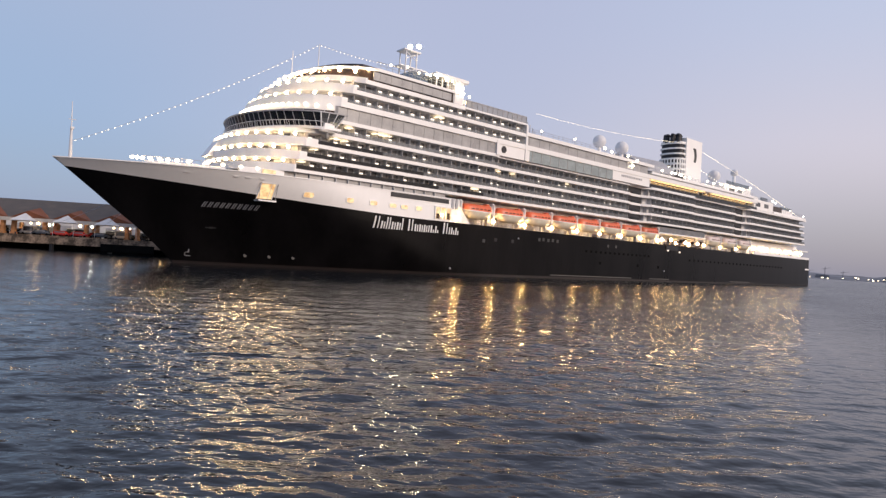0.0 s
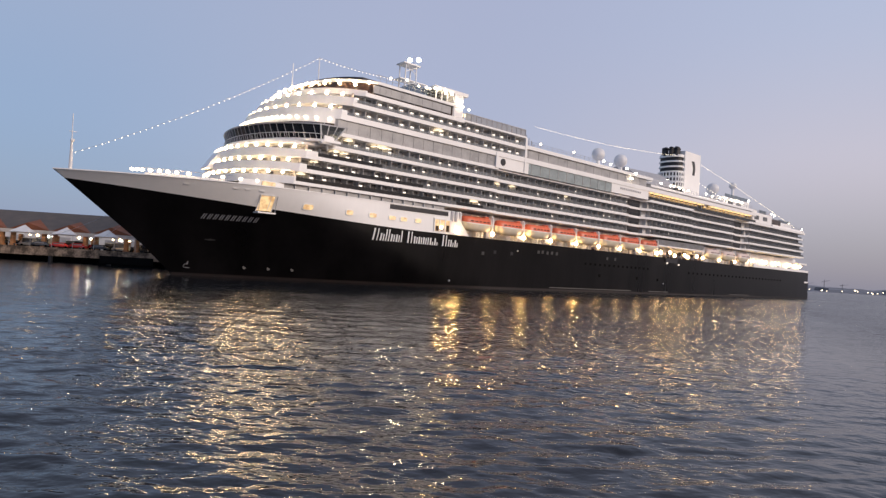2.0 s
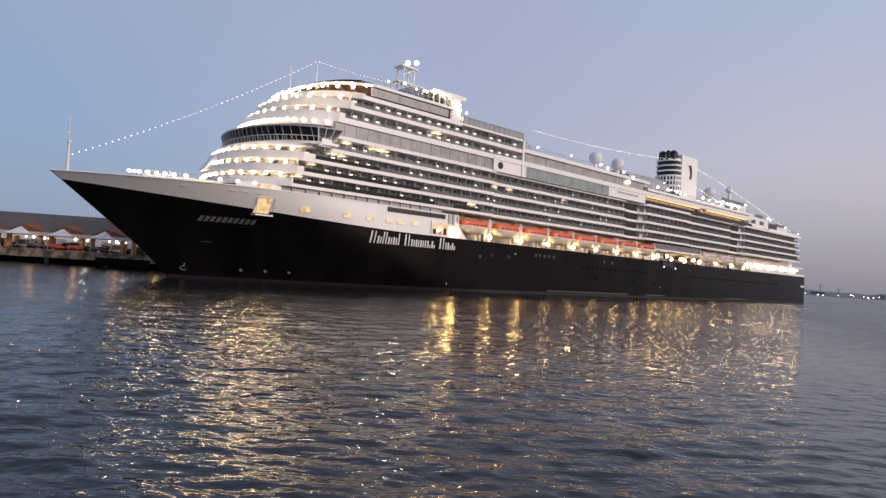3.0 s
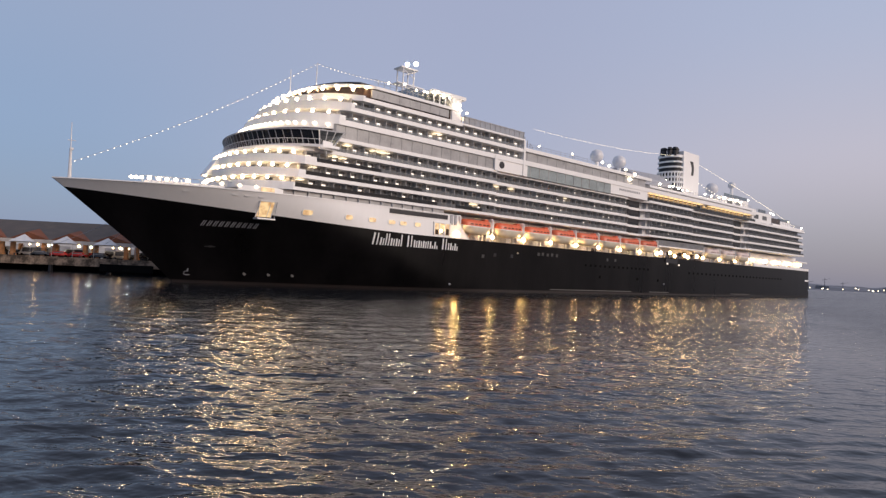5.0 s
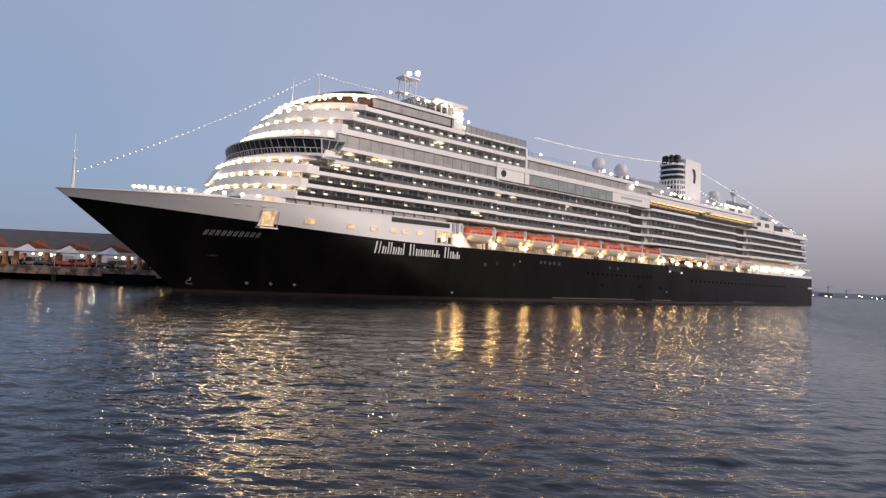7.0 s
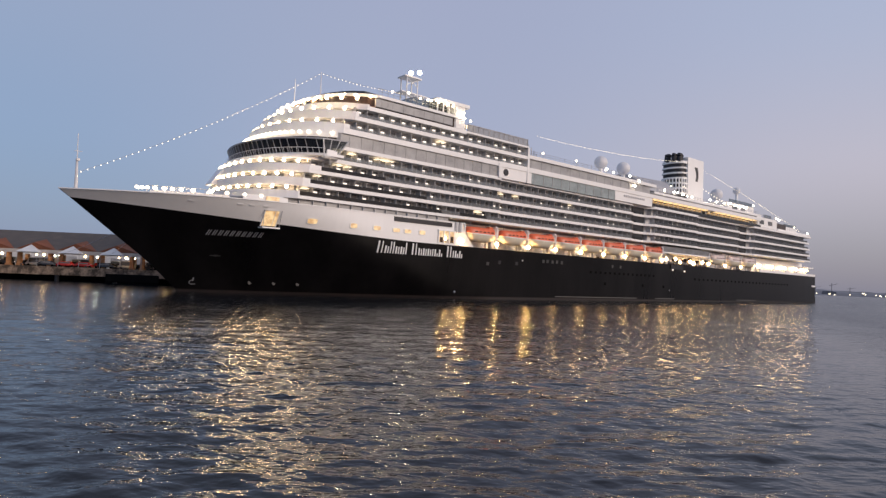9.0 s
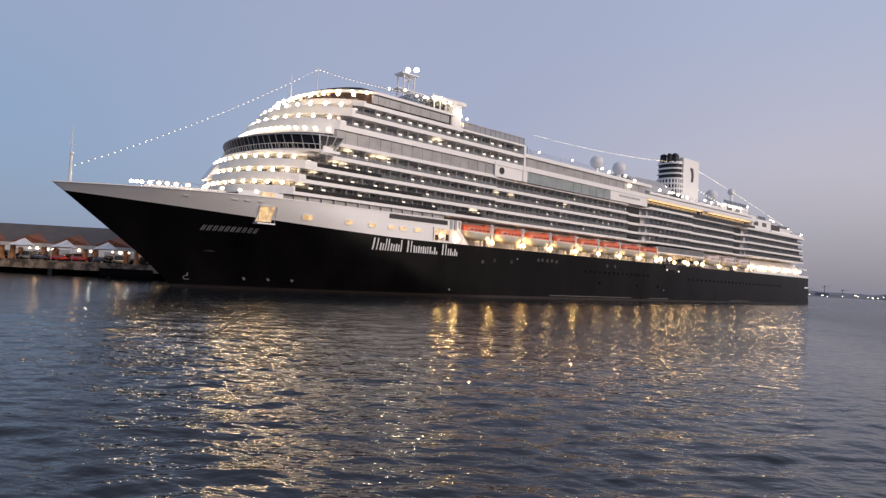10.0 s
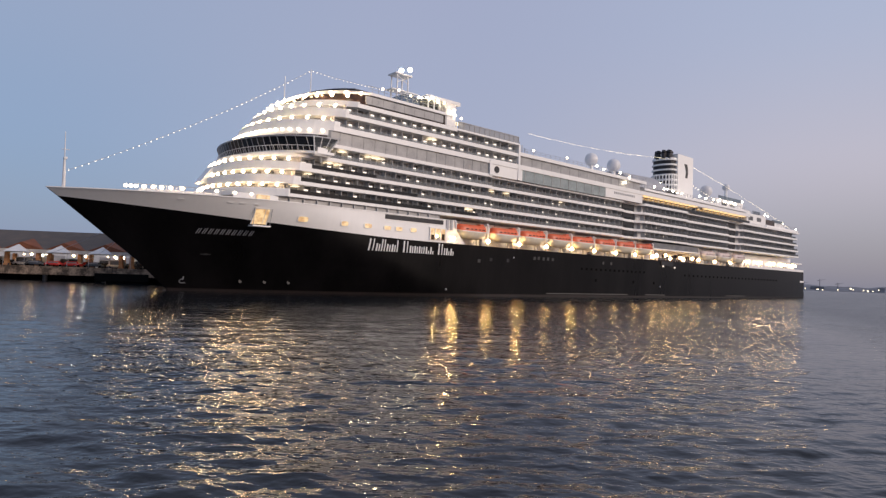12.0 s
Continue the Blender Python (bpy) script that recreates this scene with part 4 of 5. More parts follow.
# ---- boats, davits and promenade lamps ----
def make_lifeboat(top_mat, label, group):
    boat = thing("lifeboat", label, "lifeboat", group)
    n = 15
    for nm, mt, sec in (("boat_hull", CREAM, ((0.0, -2.0), (0.8, -1.75), (1.4, -0.9), (1.65, 0.0), (1.7, 0.25))), ("canopy", top_mat, ((1.68, 0.26), (1.62, 1.1), (1.3, 1.75), (0.6, 2.05), (0.0, 2.1)))):
        bm = bmesh.new()
        prof = list(sec) + [(-a, b) for a, b in sec[::-1]]
        rows = []
        for i in range(n):
            u = -1 + 2 * i / (n - 1)
            s = max(0.03, (1 - abs(u) ** 3.0)) ** 0.5
            rise = 0.45 * abs(u) ** 3
            rows.append([bm.verts.new((u * 4.7, a * s, b * (0.8 if nm == "boat_hull" else 0.94) * (0.55 + 0.45 * s) + rise)) for a, b in prof])
        for r, q in zip(rows, rows[1:]):
            for i in range(len(prof) - 1):
                bm.faces.new((r[i], q[i], q[i + 1], r[i + 1]))
        bm.faces.new(rows[0])
        bm.faces.new(rows[-1][::-1])
        bmesh.ops.remove_doubles(bm, verts=bm.verts, dist=0.001)
        bmesh.ops.recalc_face_normals(bm, faces=bm.faces)
        top = part(nm, bm, mt, boat, smooth=True)
    bm = bmesh.new()
    box(bm, -4.4, 4.4, -1.76, -1.62, 0.16, 0.34)
    box(bm, -4.4, 4.4, 1.62, 1.76, 0.16, 0.34)
    part("rubbing_strake", bm, WHITE, boat)
    for x in (-2.6, -1.3, 0.0, 1.3, 2.6):
        bm = bmesh.new()
        box(bm, x - 0.4, x + 0.4, -1.68, -1.5, 0.68, 0.9)
        part("side_window", bm, BROWN, top)
    bm = bmesh.new()
    box(bm, 2.4, 3.7, -0.7, 0.7, 1.5, 2.25)
    bmesh.ops.bevel(bm, geom=bm.edges[:], offset=0.12, segments=2, affect="EDGES")
    part("wheelhouse", bm, top_mat, top)
    bm = bmesh.new()
    for x in (-3.3, 3.3):
        tube(bm, (x, 0, 1.2), (x, 0, 3.0), 0.06, k=6)
    part("fall", bm, STEEL, boat)
    return boat


BOATS = [83.4, 94.6, 105.4, 116.2, 126.8, 137.6, 148.2, 158.6]
first = make_lifeboat(ORANGE, "orange-topped lifeboat hanging in davits over the promenade", "lifeboats")
first.matrix_basis = pose(BOATS[0], -16.9, 14.85)
for x in BOATS[1:]:
    copy_thing(first, pose(x, -16.9, 14.85))
tender = make_lifeboat(PALE, "pale covered tender hanging in davits at the stern", "tenders")
tender.matrix_basis = pose(201, -16.9, 14.8)
for x in (213.5, 226):
    copy_thing(tender, pose(x, -16.9, 14.8))


def make_davits():
    bm = bmesh.new()
    box(bm, -0.25, 0.25, -17.0, -13.2, 17.0, 17.5)
    box(bm, -0.22, 0.22, -13.8, -13.2, 12.0, 17.2)
    tube(bm, (0, -17.2, 17.2), (0, -17.2, 12.0), 0.22, k=8)
    me = mesh_of("davit", bm, WHITE)
    for x in [78.2] + [b + 5.4 for b in BOATS] + [194.7, 207.2, 219.8, 232.2]:
        piece("davit", me, ship, Matrix.Translation((x, 0, 0)))
    bm = bmesh.new()
    bmesh.ops.create_icosphere(bm, subdivisions=2, radius=0.52, matrix=Matrix.Diagonal((1, 0.8, 1.1, 1)))
    me = lamp_mesh("promenade_lamp", bm, PROM, PCORE, (-0.1, -0.38, -0.05), 0.26)
    bm = bmesh.new()
    bmesh.ops.create_icosphere(bm, subdivisions=2, radius=0.52, matrix=Matrix.Diagonal((1, 0.8, 1.1, 1)))
    dim = lamp_mesh("promenade_lamp_small", bm, PROM, SCORE, (-0.1, -0.38, -0.05), 0.26)
    bm = bmesh.new()
    bmesh.ops.create_icosphere(bm, subdivisions=2, radius=0.5, matrix=Matrix.Diagonal((1, 0.8, 1.1, 1)))
    soft = lamp_mesh("promenade_lamp_stern", bm, PROM, STERNCORE, (-0.1, -0.38, -0.05), 0.26)
    for k, x in enumerate([77.5] + [b + 5.4 for b in BOATS]):
        piece("promenade_lamp", me if k in (0, 1, 2, 4) else dim, ship, Matrix.Translation((x, -17.2, 13.2)))
    for x, z in ((163.8, 13.1), (166.6, 13.6), (172.2, 13.9), (175.2, 13.0), (181.8, 13.5), (184.0, 13.0), (190.3, 13.6), (194.7, 13.3), (207.2, 13.2), (219.8, 13.2)):
        piece("promenade_lamp", dim, ship, Matrix.Translation((x, -17.0, z)))
    for x in (235, 239, 247, 251, 260, 264, 273, 276, 284, 288):
        piece("promenade_lamp", soft, ship, Matrix.Translation((x, -16.0, 14.6)))
    for x, z in ((72.2, 13.4), (76.7, 12.9)):
        piece("promenade_lamp", me, ship, Matrix.Translation((x, -17.25, z)))
    bm = bmesh.new()
    for x in np.arange(79, 232, 1.6):
        tube(bm, (x, -17.3, 12.0), (x, -17.3, 13.0), 0.035, k=4)
    for z in (12.4, 12.7, 13.0):
        tube(bm, (77, -17.3, z), (232, -17.3, z), 0.035, k=4)
    part("promenade_rail", bm, STEEL, ship)
    # lockers, winches and rafts along the open promenade
    rg = random.Random(5)
    for x in list(np.arange(164.5, 196, 2.6)) + [b + 4.2 for b in BOATS[:-1]] + [207, 219, 238, 251, 262, 274]:
        h = rg.uniform(0.9, 2.9)
        bm = bmesh.new()
        if rg.random() < 0.4:
            tube(bm, (x - 0.8, -16.2, 12.9), (x + 0.8, -16.2, 12.9), 0.7, k=12)
            part("raft_canister", bm, WHITE, ship)
        else:
            box(bm, x - 0.6, x + 0.6, -16.9, -15.9, 12.0, 12.0 + h)
            bmesh.ops.bevel(bm, geom=bm.edges[:], offset=0.08, segments=1, affect="EDGES")
            part("deck_locker", bm, (BROWN, DARK, STEEL)[rg.randrange(3)], ship)
    # embarkation recess ahead of the first boat
    for args in ((74.2, 76.4, -17.3, -13.2, 12.0, 17.2), (76.8, 77.6, -17.3, -16.6, 12.0, 17.4)):
        bm = bmesh.new()
        box(bm, *args)
        bmesh.ops.bevel(bm, geom=bm.edges[:], offset=0.08, segments=1, affect="EDGES")
        part("recess_post", bm, WHITE, ship)


make_davits()


# ---- roof: funnel, masts, domes, houses ----
def make_funnel():
    bm = bmesh.new()
    prism(bm, [(201.5, -5.0), (213.4, -5.0), (213.4, 5.0), (201.5, 5.0)], 36.5, 53.9)
    casing = part("funnel_casing", bm, WHITE, ship, "white funnel casing")
    bm = bmesh.new()
    for k in range(8):
        a = k / 7
        box(bm, 207.4 + 0.5 * math.sin(a * 3) - 0.9 * a * a, 209.0 + 0.5 * math.sin(a * 3) - 0.3 * a, -5.08, -4.98, 45.4 + a * 4.6, 46.1 + a * 4.6)
    part("funnel_emblem", bm, DULLMARK, casing, "grey emblem shape")

    def ring(r, x0=201.5):
        return [(x0, -5.0 * r)] + [(x0 - 1.2 - 3.2 * r * math.cos(i / 12 * math.pi - math.pi / 2), 5.0 * r * math.sin(i / 12 * math.pi - math.pi / 2)) for i in range(13)] + [(x0, 5.0 * r)]

    bm = bmesh.new()
    prism(bm, ring(0.84), 36.5, 52.0)
    core = part("funnel_core", bm, DARK, ship, "dark louvred funnel core")
    for k in range(7):
        z = 39.6 + k * 1.95
        bm = bmesh.new()
        prism(bm, ring(1.0 - 0.012 * k), z, z + (0.7 if k < 3 else (0.95 if k == 6 else 0.6)))
        part("funnel_louvre", bm, WHITE, core)
    bm = bmesh.new()
    for k in range(3):
        z = 40.6 + k * 1.95
        for i in range(1, 12):
            a = i / 12 * math.pi - math.pi / 2
            x, y = 200.3 - 3.1 * math.cos(a), 4.85 * math.sin(a)
            box(bm, x - 0.2, x + 0.2, y - 0.2, y + 0.2, z - 0.4, z + 1.1)
        box(bm, 200.5, 200.9, -4.95, -4.7, z - 0.4, z + 1.1)
    part("funnel_grille", bm, WHITE, ship, kind="stuff")
    for x, y, r in ((197.9, -1.2, 0.9), (198.0, 1.0, 0.9), (199.0, -2.8, 1.0), (199, 2.2, 1.0), (200.2, -2.6, 0.9), (201.2, 0.5, 0.9), (202.6, 1.0, 0.9), (204.2, 0.0, 0.85), (205.8, 1.2, 0.8), (208.2, 0.6, 0.5)):
        bm = bmesh.new()
        tube(bm, (x, y, 51.8), (x, y, 54.0), r, r * 0.95, 16)
        tube(bm, (x, y, 54.0), (x + 0.4, y, 54.75 + 0.35 * math.sin(x * 3)), r * 0.95, r * 1.1, 16)
        part("exhaust_pipe", bm, DARK, core)
    bm = bmesh.new()
    bmesh.ops.create_icosphere(bm, subdivisions=1, radius=0.30)
    me = mesh_of("funnel_lamp", bm, HOTLAMP, True)
    for p in ((190.5, -5, 40.0), (192.5, -6, 39.2), (195, -6.6, 38.8), (198, -6.8, 38.4), (187.5, -6, 40.8)):
        piece("funnel_lamp", me, ship, Matrix.Translation(p))


make_funnel()


def make_roof():
    # lounge roof, radar mast with floodlights
    bm = bmesh.new()
    fr = front_curve(45, 15.0, 14)
    prism(bm, [(66, fr[0][1])] + fr + [(66, fr[-1][1])], 41.8, 42.5)
    part("lounge_roof", bm, DARK, ship, "dark roof of the lounge")
    bm = bmesh.new()
    box(bm, 73.9, 77.0, -17.3, -12.5, 38.7, 44.2)
    bmesh.ops.bevel(bm, geom=bm.edges[:], offset=0.2, segments=2, affect="EDGES")
    house = part("vent_house", bm, WHITE, ship, "white floodlit vent house")
    bm = bmesh.new()
    prism(bm, [(68.4, -17.2), (78.1, -17.5), (78.1, -12.0), (68.4, -12.0)], 44.0, 44.75)
    part("canopy", bm, WHITE, house, "projecting white canopy")
    for x in (68.9, 70.6, 72.3):
        bm = bmesh.new()
        box(bm, x - 0.12, x + 0.12, -17.0, -16.76, 41.8, 44.0)
        part("canopy_post", bm, WHITE, house)
    bm = bmesh.new()
    box(bm, 68.8, 73.9, -14.2, -13.9, 41.8, 44.0)
    part("canopy_back", bm, BROWN, house, "brown wall under the canopy")
    bm = bmesh.new()
    bmesh.ops.create_icosphere(bm, subdivisions=2, radius=0.22)
    hot = mesh_of("canopy_lamp", bm, HOTLAMP, True)
    for p in ((66.9, -17.0, 43.6), (68.2, -17.3, 43.9), (69.6, -17.4, 44.1), (71.2, -17.5, 43.85), (73.0, -17.5, 43.6), (75.2, -17.75, 41.9), (76.4, -17.75, 41.4)):
        piece("canopy_lamp", hot, house, Matrix.Translation(p))
    bm = bmesh.new()
    box(bm, 77.2, 80.6, -16.9, -15.0, 40.1, 40.25)
    part("lit_gallery_ceiling", bm, ROOMGLOW, ship, "amber lit gallery beside the vent house")
    bm = bmesh.new()
    for x in (77.4, 78.5, 79.6, 80.6):
        box(bm, x, x + 0.16, -17.05, -16.8, 38.7, 40.3)
    part("gallery_post", bm, CREAM, ship, kind="stuff")
    bm = bmesh.new()
    box(bm, 63, 73, -15.5, -10, 41.9, 44.0)
    part("roof_house", bm, CLEARGLASS, ship)
    bm = bmesh.new()
    for x in np.arange(54, 77, 1.5):
        tube(bm, (x, -16.8, 41.9), (x, -16.8, 43.2), 0.05, k=4)
    tube(bm, (53, -16.8, 43.2), (77, -16.8, 43.2), 0.06, k=5)
    tube(bm, (53, -16.8, 42.6), (77, -16.8, 42.6), 0.04, k=5)
    part("roof_rail", bm, STEEL, ship)
    bm = bmesh.new()
    for x, y in ((69.2, -4.6), (69.2, -2.2), (72.4, -4.6), (72.4, -2.2)):
        tube(bm, (x, y, 42), (x, y, 52.6), 0.17, k=8)
    for z in (45.5, 48.6):
        box(bm, 67.8, 75.8, -4.6, -2.2, z, z + 0.22)
    box(bm, 68.4, 73.4, -5.0, -1.8, 52.4, 52.7)
    for z in (44, 47, 50.5):
        tube(bm, (69.2, -4.6, z), (72.4, -4.6, z + 1.6), 0.09, k=6)
        tube(bm, (72.4, -4.6, z), (69.2, -4.6, z + 1.6), 0.09, k=6)
    mast = part("radar_mast", bm, WHITE, ship, "white lattice radar mast")
    for p, r in (((70.3, -4.6, 53.5), 0.5), ((72.9, -4.6, 54.2), 0.54)):
        bm = bmesh.new()
        ball(bm, p, r, 14, 9, 0.9)
        part("floodlight", bm, FLOOD, mast, "blazing floodlight")
    bm = bmesh.new()
    bmesh.ops.create_icosphere(bm, subdivisions=1, radius=0.32)
    me = mesh_of("roof_lamp", bm, LAMP, True)
    bm = bmesh.new()
    bmesh.ops.create_icosphere(bm, subdivisions=1, radius=0.36)
    aft = mesh_of("aft_roof_lamp", bm, HOTLAMP, True)
    for p in ((61, -16.5, 44.1), (58.5, -14, 44.3), (64.3, -16.4, 43.6), (66.5, -16.4, 43.8), (69.5, -16.4, 43.9), (70.8, -16, 44.7), (72.0, -16.5, 43.8), (74.5, -17.6, 42.2), (76.2, -17.6, 42.6), (78.5, -17.5, 41.2), (105, -16.9, 38.0), (119, -16.9, 38.2), (133, -16.9, 38.0), (137, -16.5, 37.6), (145, -16.9, 37.6), (150, -16.9, 36.8), (148, -16.8, 35.0),
              (166, -16.2, 36.0), (172, -16.2, 36.0), (178, -16.2, 36.0), (186, -15, 36.2), (203, -13, 37.2), (208, -13, 37.0), (214, -13, 37.2), (219, -13, 37.6), (224, -13, 37.4), (229, -13, 37.6), (233, -13, 37.4), (240, -12.6, 39.0), (255, -15.6, 35.0), (258, -15.6, 34.6), (284, -12, 33.8), (291, -15, 31.6)):
        piece("roof_lamp", aft if p[0] > 130 else me, ship, Matrix.Translation(p))
    # short posts under the lamps
    bm = bmesh.new()
    for p in ((105, -16.9), (119, -16.9), (133, -16.9), (145, -16.9)):
        tube(bm, (*p, 36.7), (*p, 37.9), 0.07, k=6)
    for p in ((166, -16.1), (172, -16.1), (178, -16.1)):
        tube(bm, (*p, 34.8), (*p, 35.9), 0.07, k=6)
    part("lamp_post", bm, STEEL, ship, kind="stuff")
    # satellite domes on pedestals
    for x, y, z, r in ((146.8, -5, 43.4, 2.1), (159.3, -5, 43.3, 2.2), (226.4, -4, 42.6, 2.4), (244, -4, 46.2, 1.5)):
        bm = bmesh.new()
        tube(bm, (x, y, 36.4), (x, y, z - r * 0.6), 0.7, 0.6, 12)
        ped = part("dome_pedestal", bm, WHITE, ship)
        bm = bmesh.new()
        ball(bm, (x, y, z), r, 24, 16)
        part("satellite_dome", bm, DOME, ped, "pale round satellite dome", smooth=True)
    # sliding glass roof over the pool
    bm = bmesh.new()
    prof = [(-9, 36.8), (-8, 39.0), (-4, 42.0), (0, 43.0), (4, 42.0), (8, 39.0), (9, 36.8)]
    a = [bm.verts.new((165, y, z)) for y, z in prof]
    b = [bm.verts.new((187, y, z + 0.6)) for y, z in prof]
    for i in range(len(prof) - 1):
        bm.faces.new((a[i], b[i], b[i + 1], a[i + 1]))
    bm.faces.new(a)
    bm.faces.new(b[::-1])
    part("pool_roof", bm, STEEL, ship, "grey glazed sliding pool roof")
    for x0, x1, y, z0, z1, m, nm in ((219, 239, -12.6, 38.4, 39.6, CLEARGLASS, "deck_screen"), (243, 250, -15.6, 34.2, 35.6, CLEARGLASS, "deck_screen"), (270, 283, -12.9, 33.2, 34.3, CLEARGLASS, "deck_screen"), (222, 226, -12.62, 35.2, 37.2, GLASS, "house_window"), (229, 233, -12.62, 35.2, 37.2, GLASS, "house_window"), (238, 242, -16.1, 31.4, 33.0, GLASS, "house_window"), (246, 250, -16.1, 31.4, 33.0, GLASS, "house_window")):
        bm = bmesh.new()
        box(bm, x0, x1, y, y + 0.15, z0, z1)
        part(nm, bm, m, ship)
    for x, y, z, h in ((262, -12, 33.4, 3.2), (250, -8, 36.6, 3.6), (272, -9, 33.2, 2.8), (286, -12, 30.9, 2.4)):
        bm = bmesh.new()
        tube(bm, (x, y, z), (x, y, z + h), 0.14, 0.08, 8)
        tube(bm, (x - 1.2, y, z + h * 0.7), (x + 1.2, y, z + h * 0.7), 0.07, k=6)
        part("aerial", bm, WHITE, ship)
    # rails of the upper decks
    bm = bmesh.new()
    for x0, x1, y, z in ((100, 160, -16.8, 36.8), (160, 236, -16.1, 34.9), (237, 255, -15.8, 34.2), (266, 290, -16.0, 30.9), (264, 284, -12.4, 33.0)):
        for x in np.arange(x0, x1, 2.0):
            tube(bm, (x, y, z), (x, y, z + 1.1), 0.045, k=4)
        for h in (0.55, 1.1):
            tube(bm, (x0, y, z + h), (x1, y, z + h), 0.04, k=4)
    part("upper_rail", bm, STEEL, ship)
    # bow mast, forward poles, foredeck gear
    bm = bmesh.new()
    tube(bm, (2.6, 0, 15.9), (2.5, 0, 22.5), 0.34, 0.18, 10)
    tube(bm, (2.5, 0, 22.5), (2.4, 0, 27.1), 0.09, 0.05, 8)
    tube(bm, (2.0, 0, 24.0), (3.2, 0, 24.0), 0.06, k=6)
    box(bm, 2.35, 2.85, -0.4, 0.4, 22.3, 22.7)
    part("bow_mast", bm, DOME, ship, "pale grey mast at the bow")
    for x, z0, z1, r in ((42.6, 41.6, 46.4, 0.12), (48.8, 42.3, 49.4, 0.14)):
        bm = bmesh.new()
        tube(bm, (x, 0, z0), (x, 0, z1), r, r / 2, 8)
        part("signal_pole", bm, WHITE, ship)
    bm = bmesh.new()
    for x in np.arange(12, 26, 1.4):
        for s in (-1, 1):
            tube(bm, (x, s * (half_breadth(x, 17) - 0.4), 17.2), (x, s * (half_breadth(x, 17) - 0.4), 18.5), 0.04, k=4)
    for s in (-1, 1):
        tube(bm, (12, s * (half_breadth(12, 17) - 0.4), 18.5), (25.4, s * (half_breadth(25.4, 17) - 0.4), 18.5), 0.045, k=4)
    part("foredeck_rail", bm, STEEL, ship, kind="stuff")
    for x, y in ((10, -3), (15, 3), (15, -5)):
        bm = bmesh.new()
        tube(bm, (x, y - 1.2, 16.8), (x, y + 1.2, 16.8), 0.7, k=14)
        box(bm, x - 0.8, x + 0.8, y - 1.4, y + 1.4, 15.9, 16.2)
        part("mooring_winch", bm, STEEL, ship)


make_roof()


# ---- festoon lights between the masts ----
def festoon(label, a, b, sag, count, dia=0.17):
    a, b = Vector(a), Vector(b)
    th = thing("string_lights", label, "string lights", "festoon strings")

    def at(u):
        return a.lerp(b, u) - Vector((0, 0, sag * 4 * u * (1 - u)))

    bm = bmesh.new()
    for i in range(24):
        tube(bm, at(i / 24), at((i + 1) / 24), 0.025, k=4)
    part("cable", bm, STEEL, th)
    bm = bmesh.new()
    bmesh.ops.create_icosphere(bm, subdivisions=1, radius=dia)
    me = mesh_of("bulb", bm, BULB, True)
    for i in range(count):
        piece("bulb", me, th, Matrix.Translation(at((i + 0.5) / count) - Vector((0, 0, 0.1))))
    return th


festoon("string of small warm bulbs from bow mast to signal pole", (2.7, 0, 20.3), (48.8, 0, 49.2), 1.2, 46, 0.075)
festoon("string of small warm bulbs from signal pole to radar mast", (48.8, 0, 49.2), (70, -4, 48.4), 0.5, 24, 0.075)
festoon("bright string of bulbs sagging down to the funnel", (117.0, -4, 46.75), (197.2, -4, 51.6), 1.1, 120, 0.06)
festoon("bright string of bulbs from funnel down to the stern", (213.6, -4, 51.0), (291, -12, 32.4), -0.7, 110, 0.07)
festoon("short string of bulbs beside the funnel", (213.6, -4.5, 43.5), (224, -10, 38.0), 0.2, 10, 0.13)

# ---- quay with its open sheds ----
QA, QD = Vector((-0.4, 66.0, 0)), Vector((0.82, -0.57, 0)).normalized()
QM = Matrix.Translation(QA) @ Matrix.Rotation(math.atan2(QD.y, QD.x), 4, "Z")


def make_quay():
    quay = thing("quay", "stained concrete quay, its undercut shade a black block", "quay", kind="structure", m=QM)
    bm = bmesh.new()
    box(bm, -150, 75, 0.0, 90, 1.5, 3.5)
    part("quay_wall", bm, CONCRETE, quay)
    # black block stands in for the deep shade below the quay
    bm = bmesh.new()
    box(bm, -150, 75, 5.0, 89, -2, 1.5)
    part("undercut", bm, RUBBER_SHADE, quay)
    bm = bmesh.new()
    box(bm, -150, 75, -0.12, 0.5, 3.25, 3.62)
    part("quay_edge", bm, CONCRETE, quay)
    for s in (-140, -120, -100, -80, -60, -40, -20, -3, 12, 26, 42, 58):
        bm = bmesh.new()
        tube(bm, (s, 0.5, -2), (s, 0.5, 1.5), 0.5, k=12)
        part("pile", bm, DARK, quay)
    for s in (3, 18.5, 34):
        bm = bmesh.new()
        tube(bm, (s, 1.0, 3.5), (s, 1.0, 3.95), 0.22, 0.16, 10)
        tube(bm, (s, 1.0, 3.95), (s, 1.0, 4.1), 0.3, k=10)
        bol = thing("mooring_bollard", "dark iron mooring bollard on the quay edge", "bollard", "bollards", m=QM)
        part("bollard_body", bm, DARK, bol)
    bm = bmesh.new()
    box(bm, 24, 37, -0.45, -0.05, 0.2, 2.3)
    fender = thing("quay_fender", "dark timber fender panel on the quay face", "fender", m=QM)
    bmesh.ops.bevel(bm, geom=bm.edges[:], offset=0.12, segments=1, affect="EDGES")
    part("fender_panel", bm, RUBBER_SHADE, fender)


make_quay()

PERIOD = 10.15


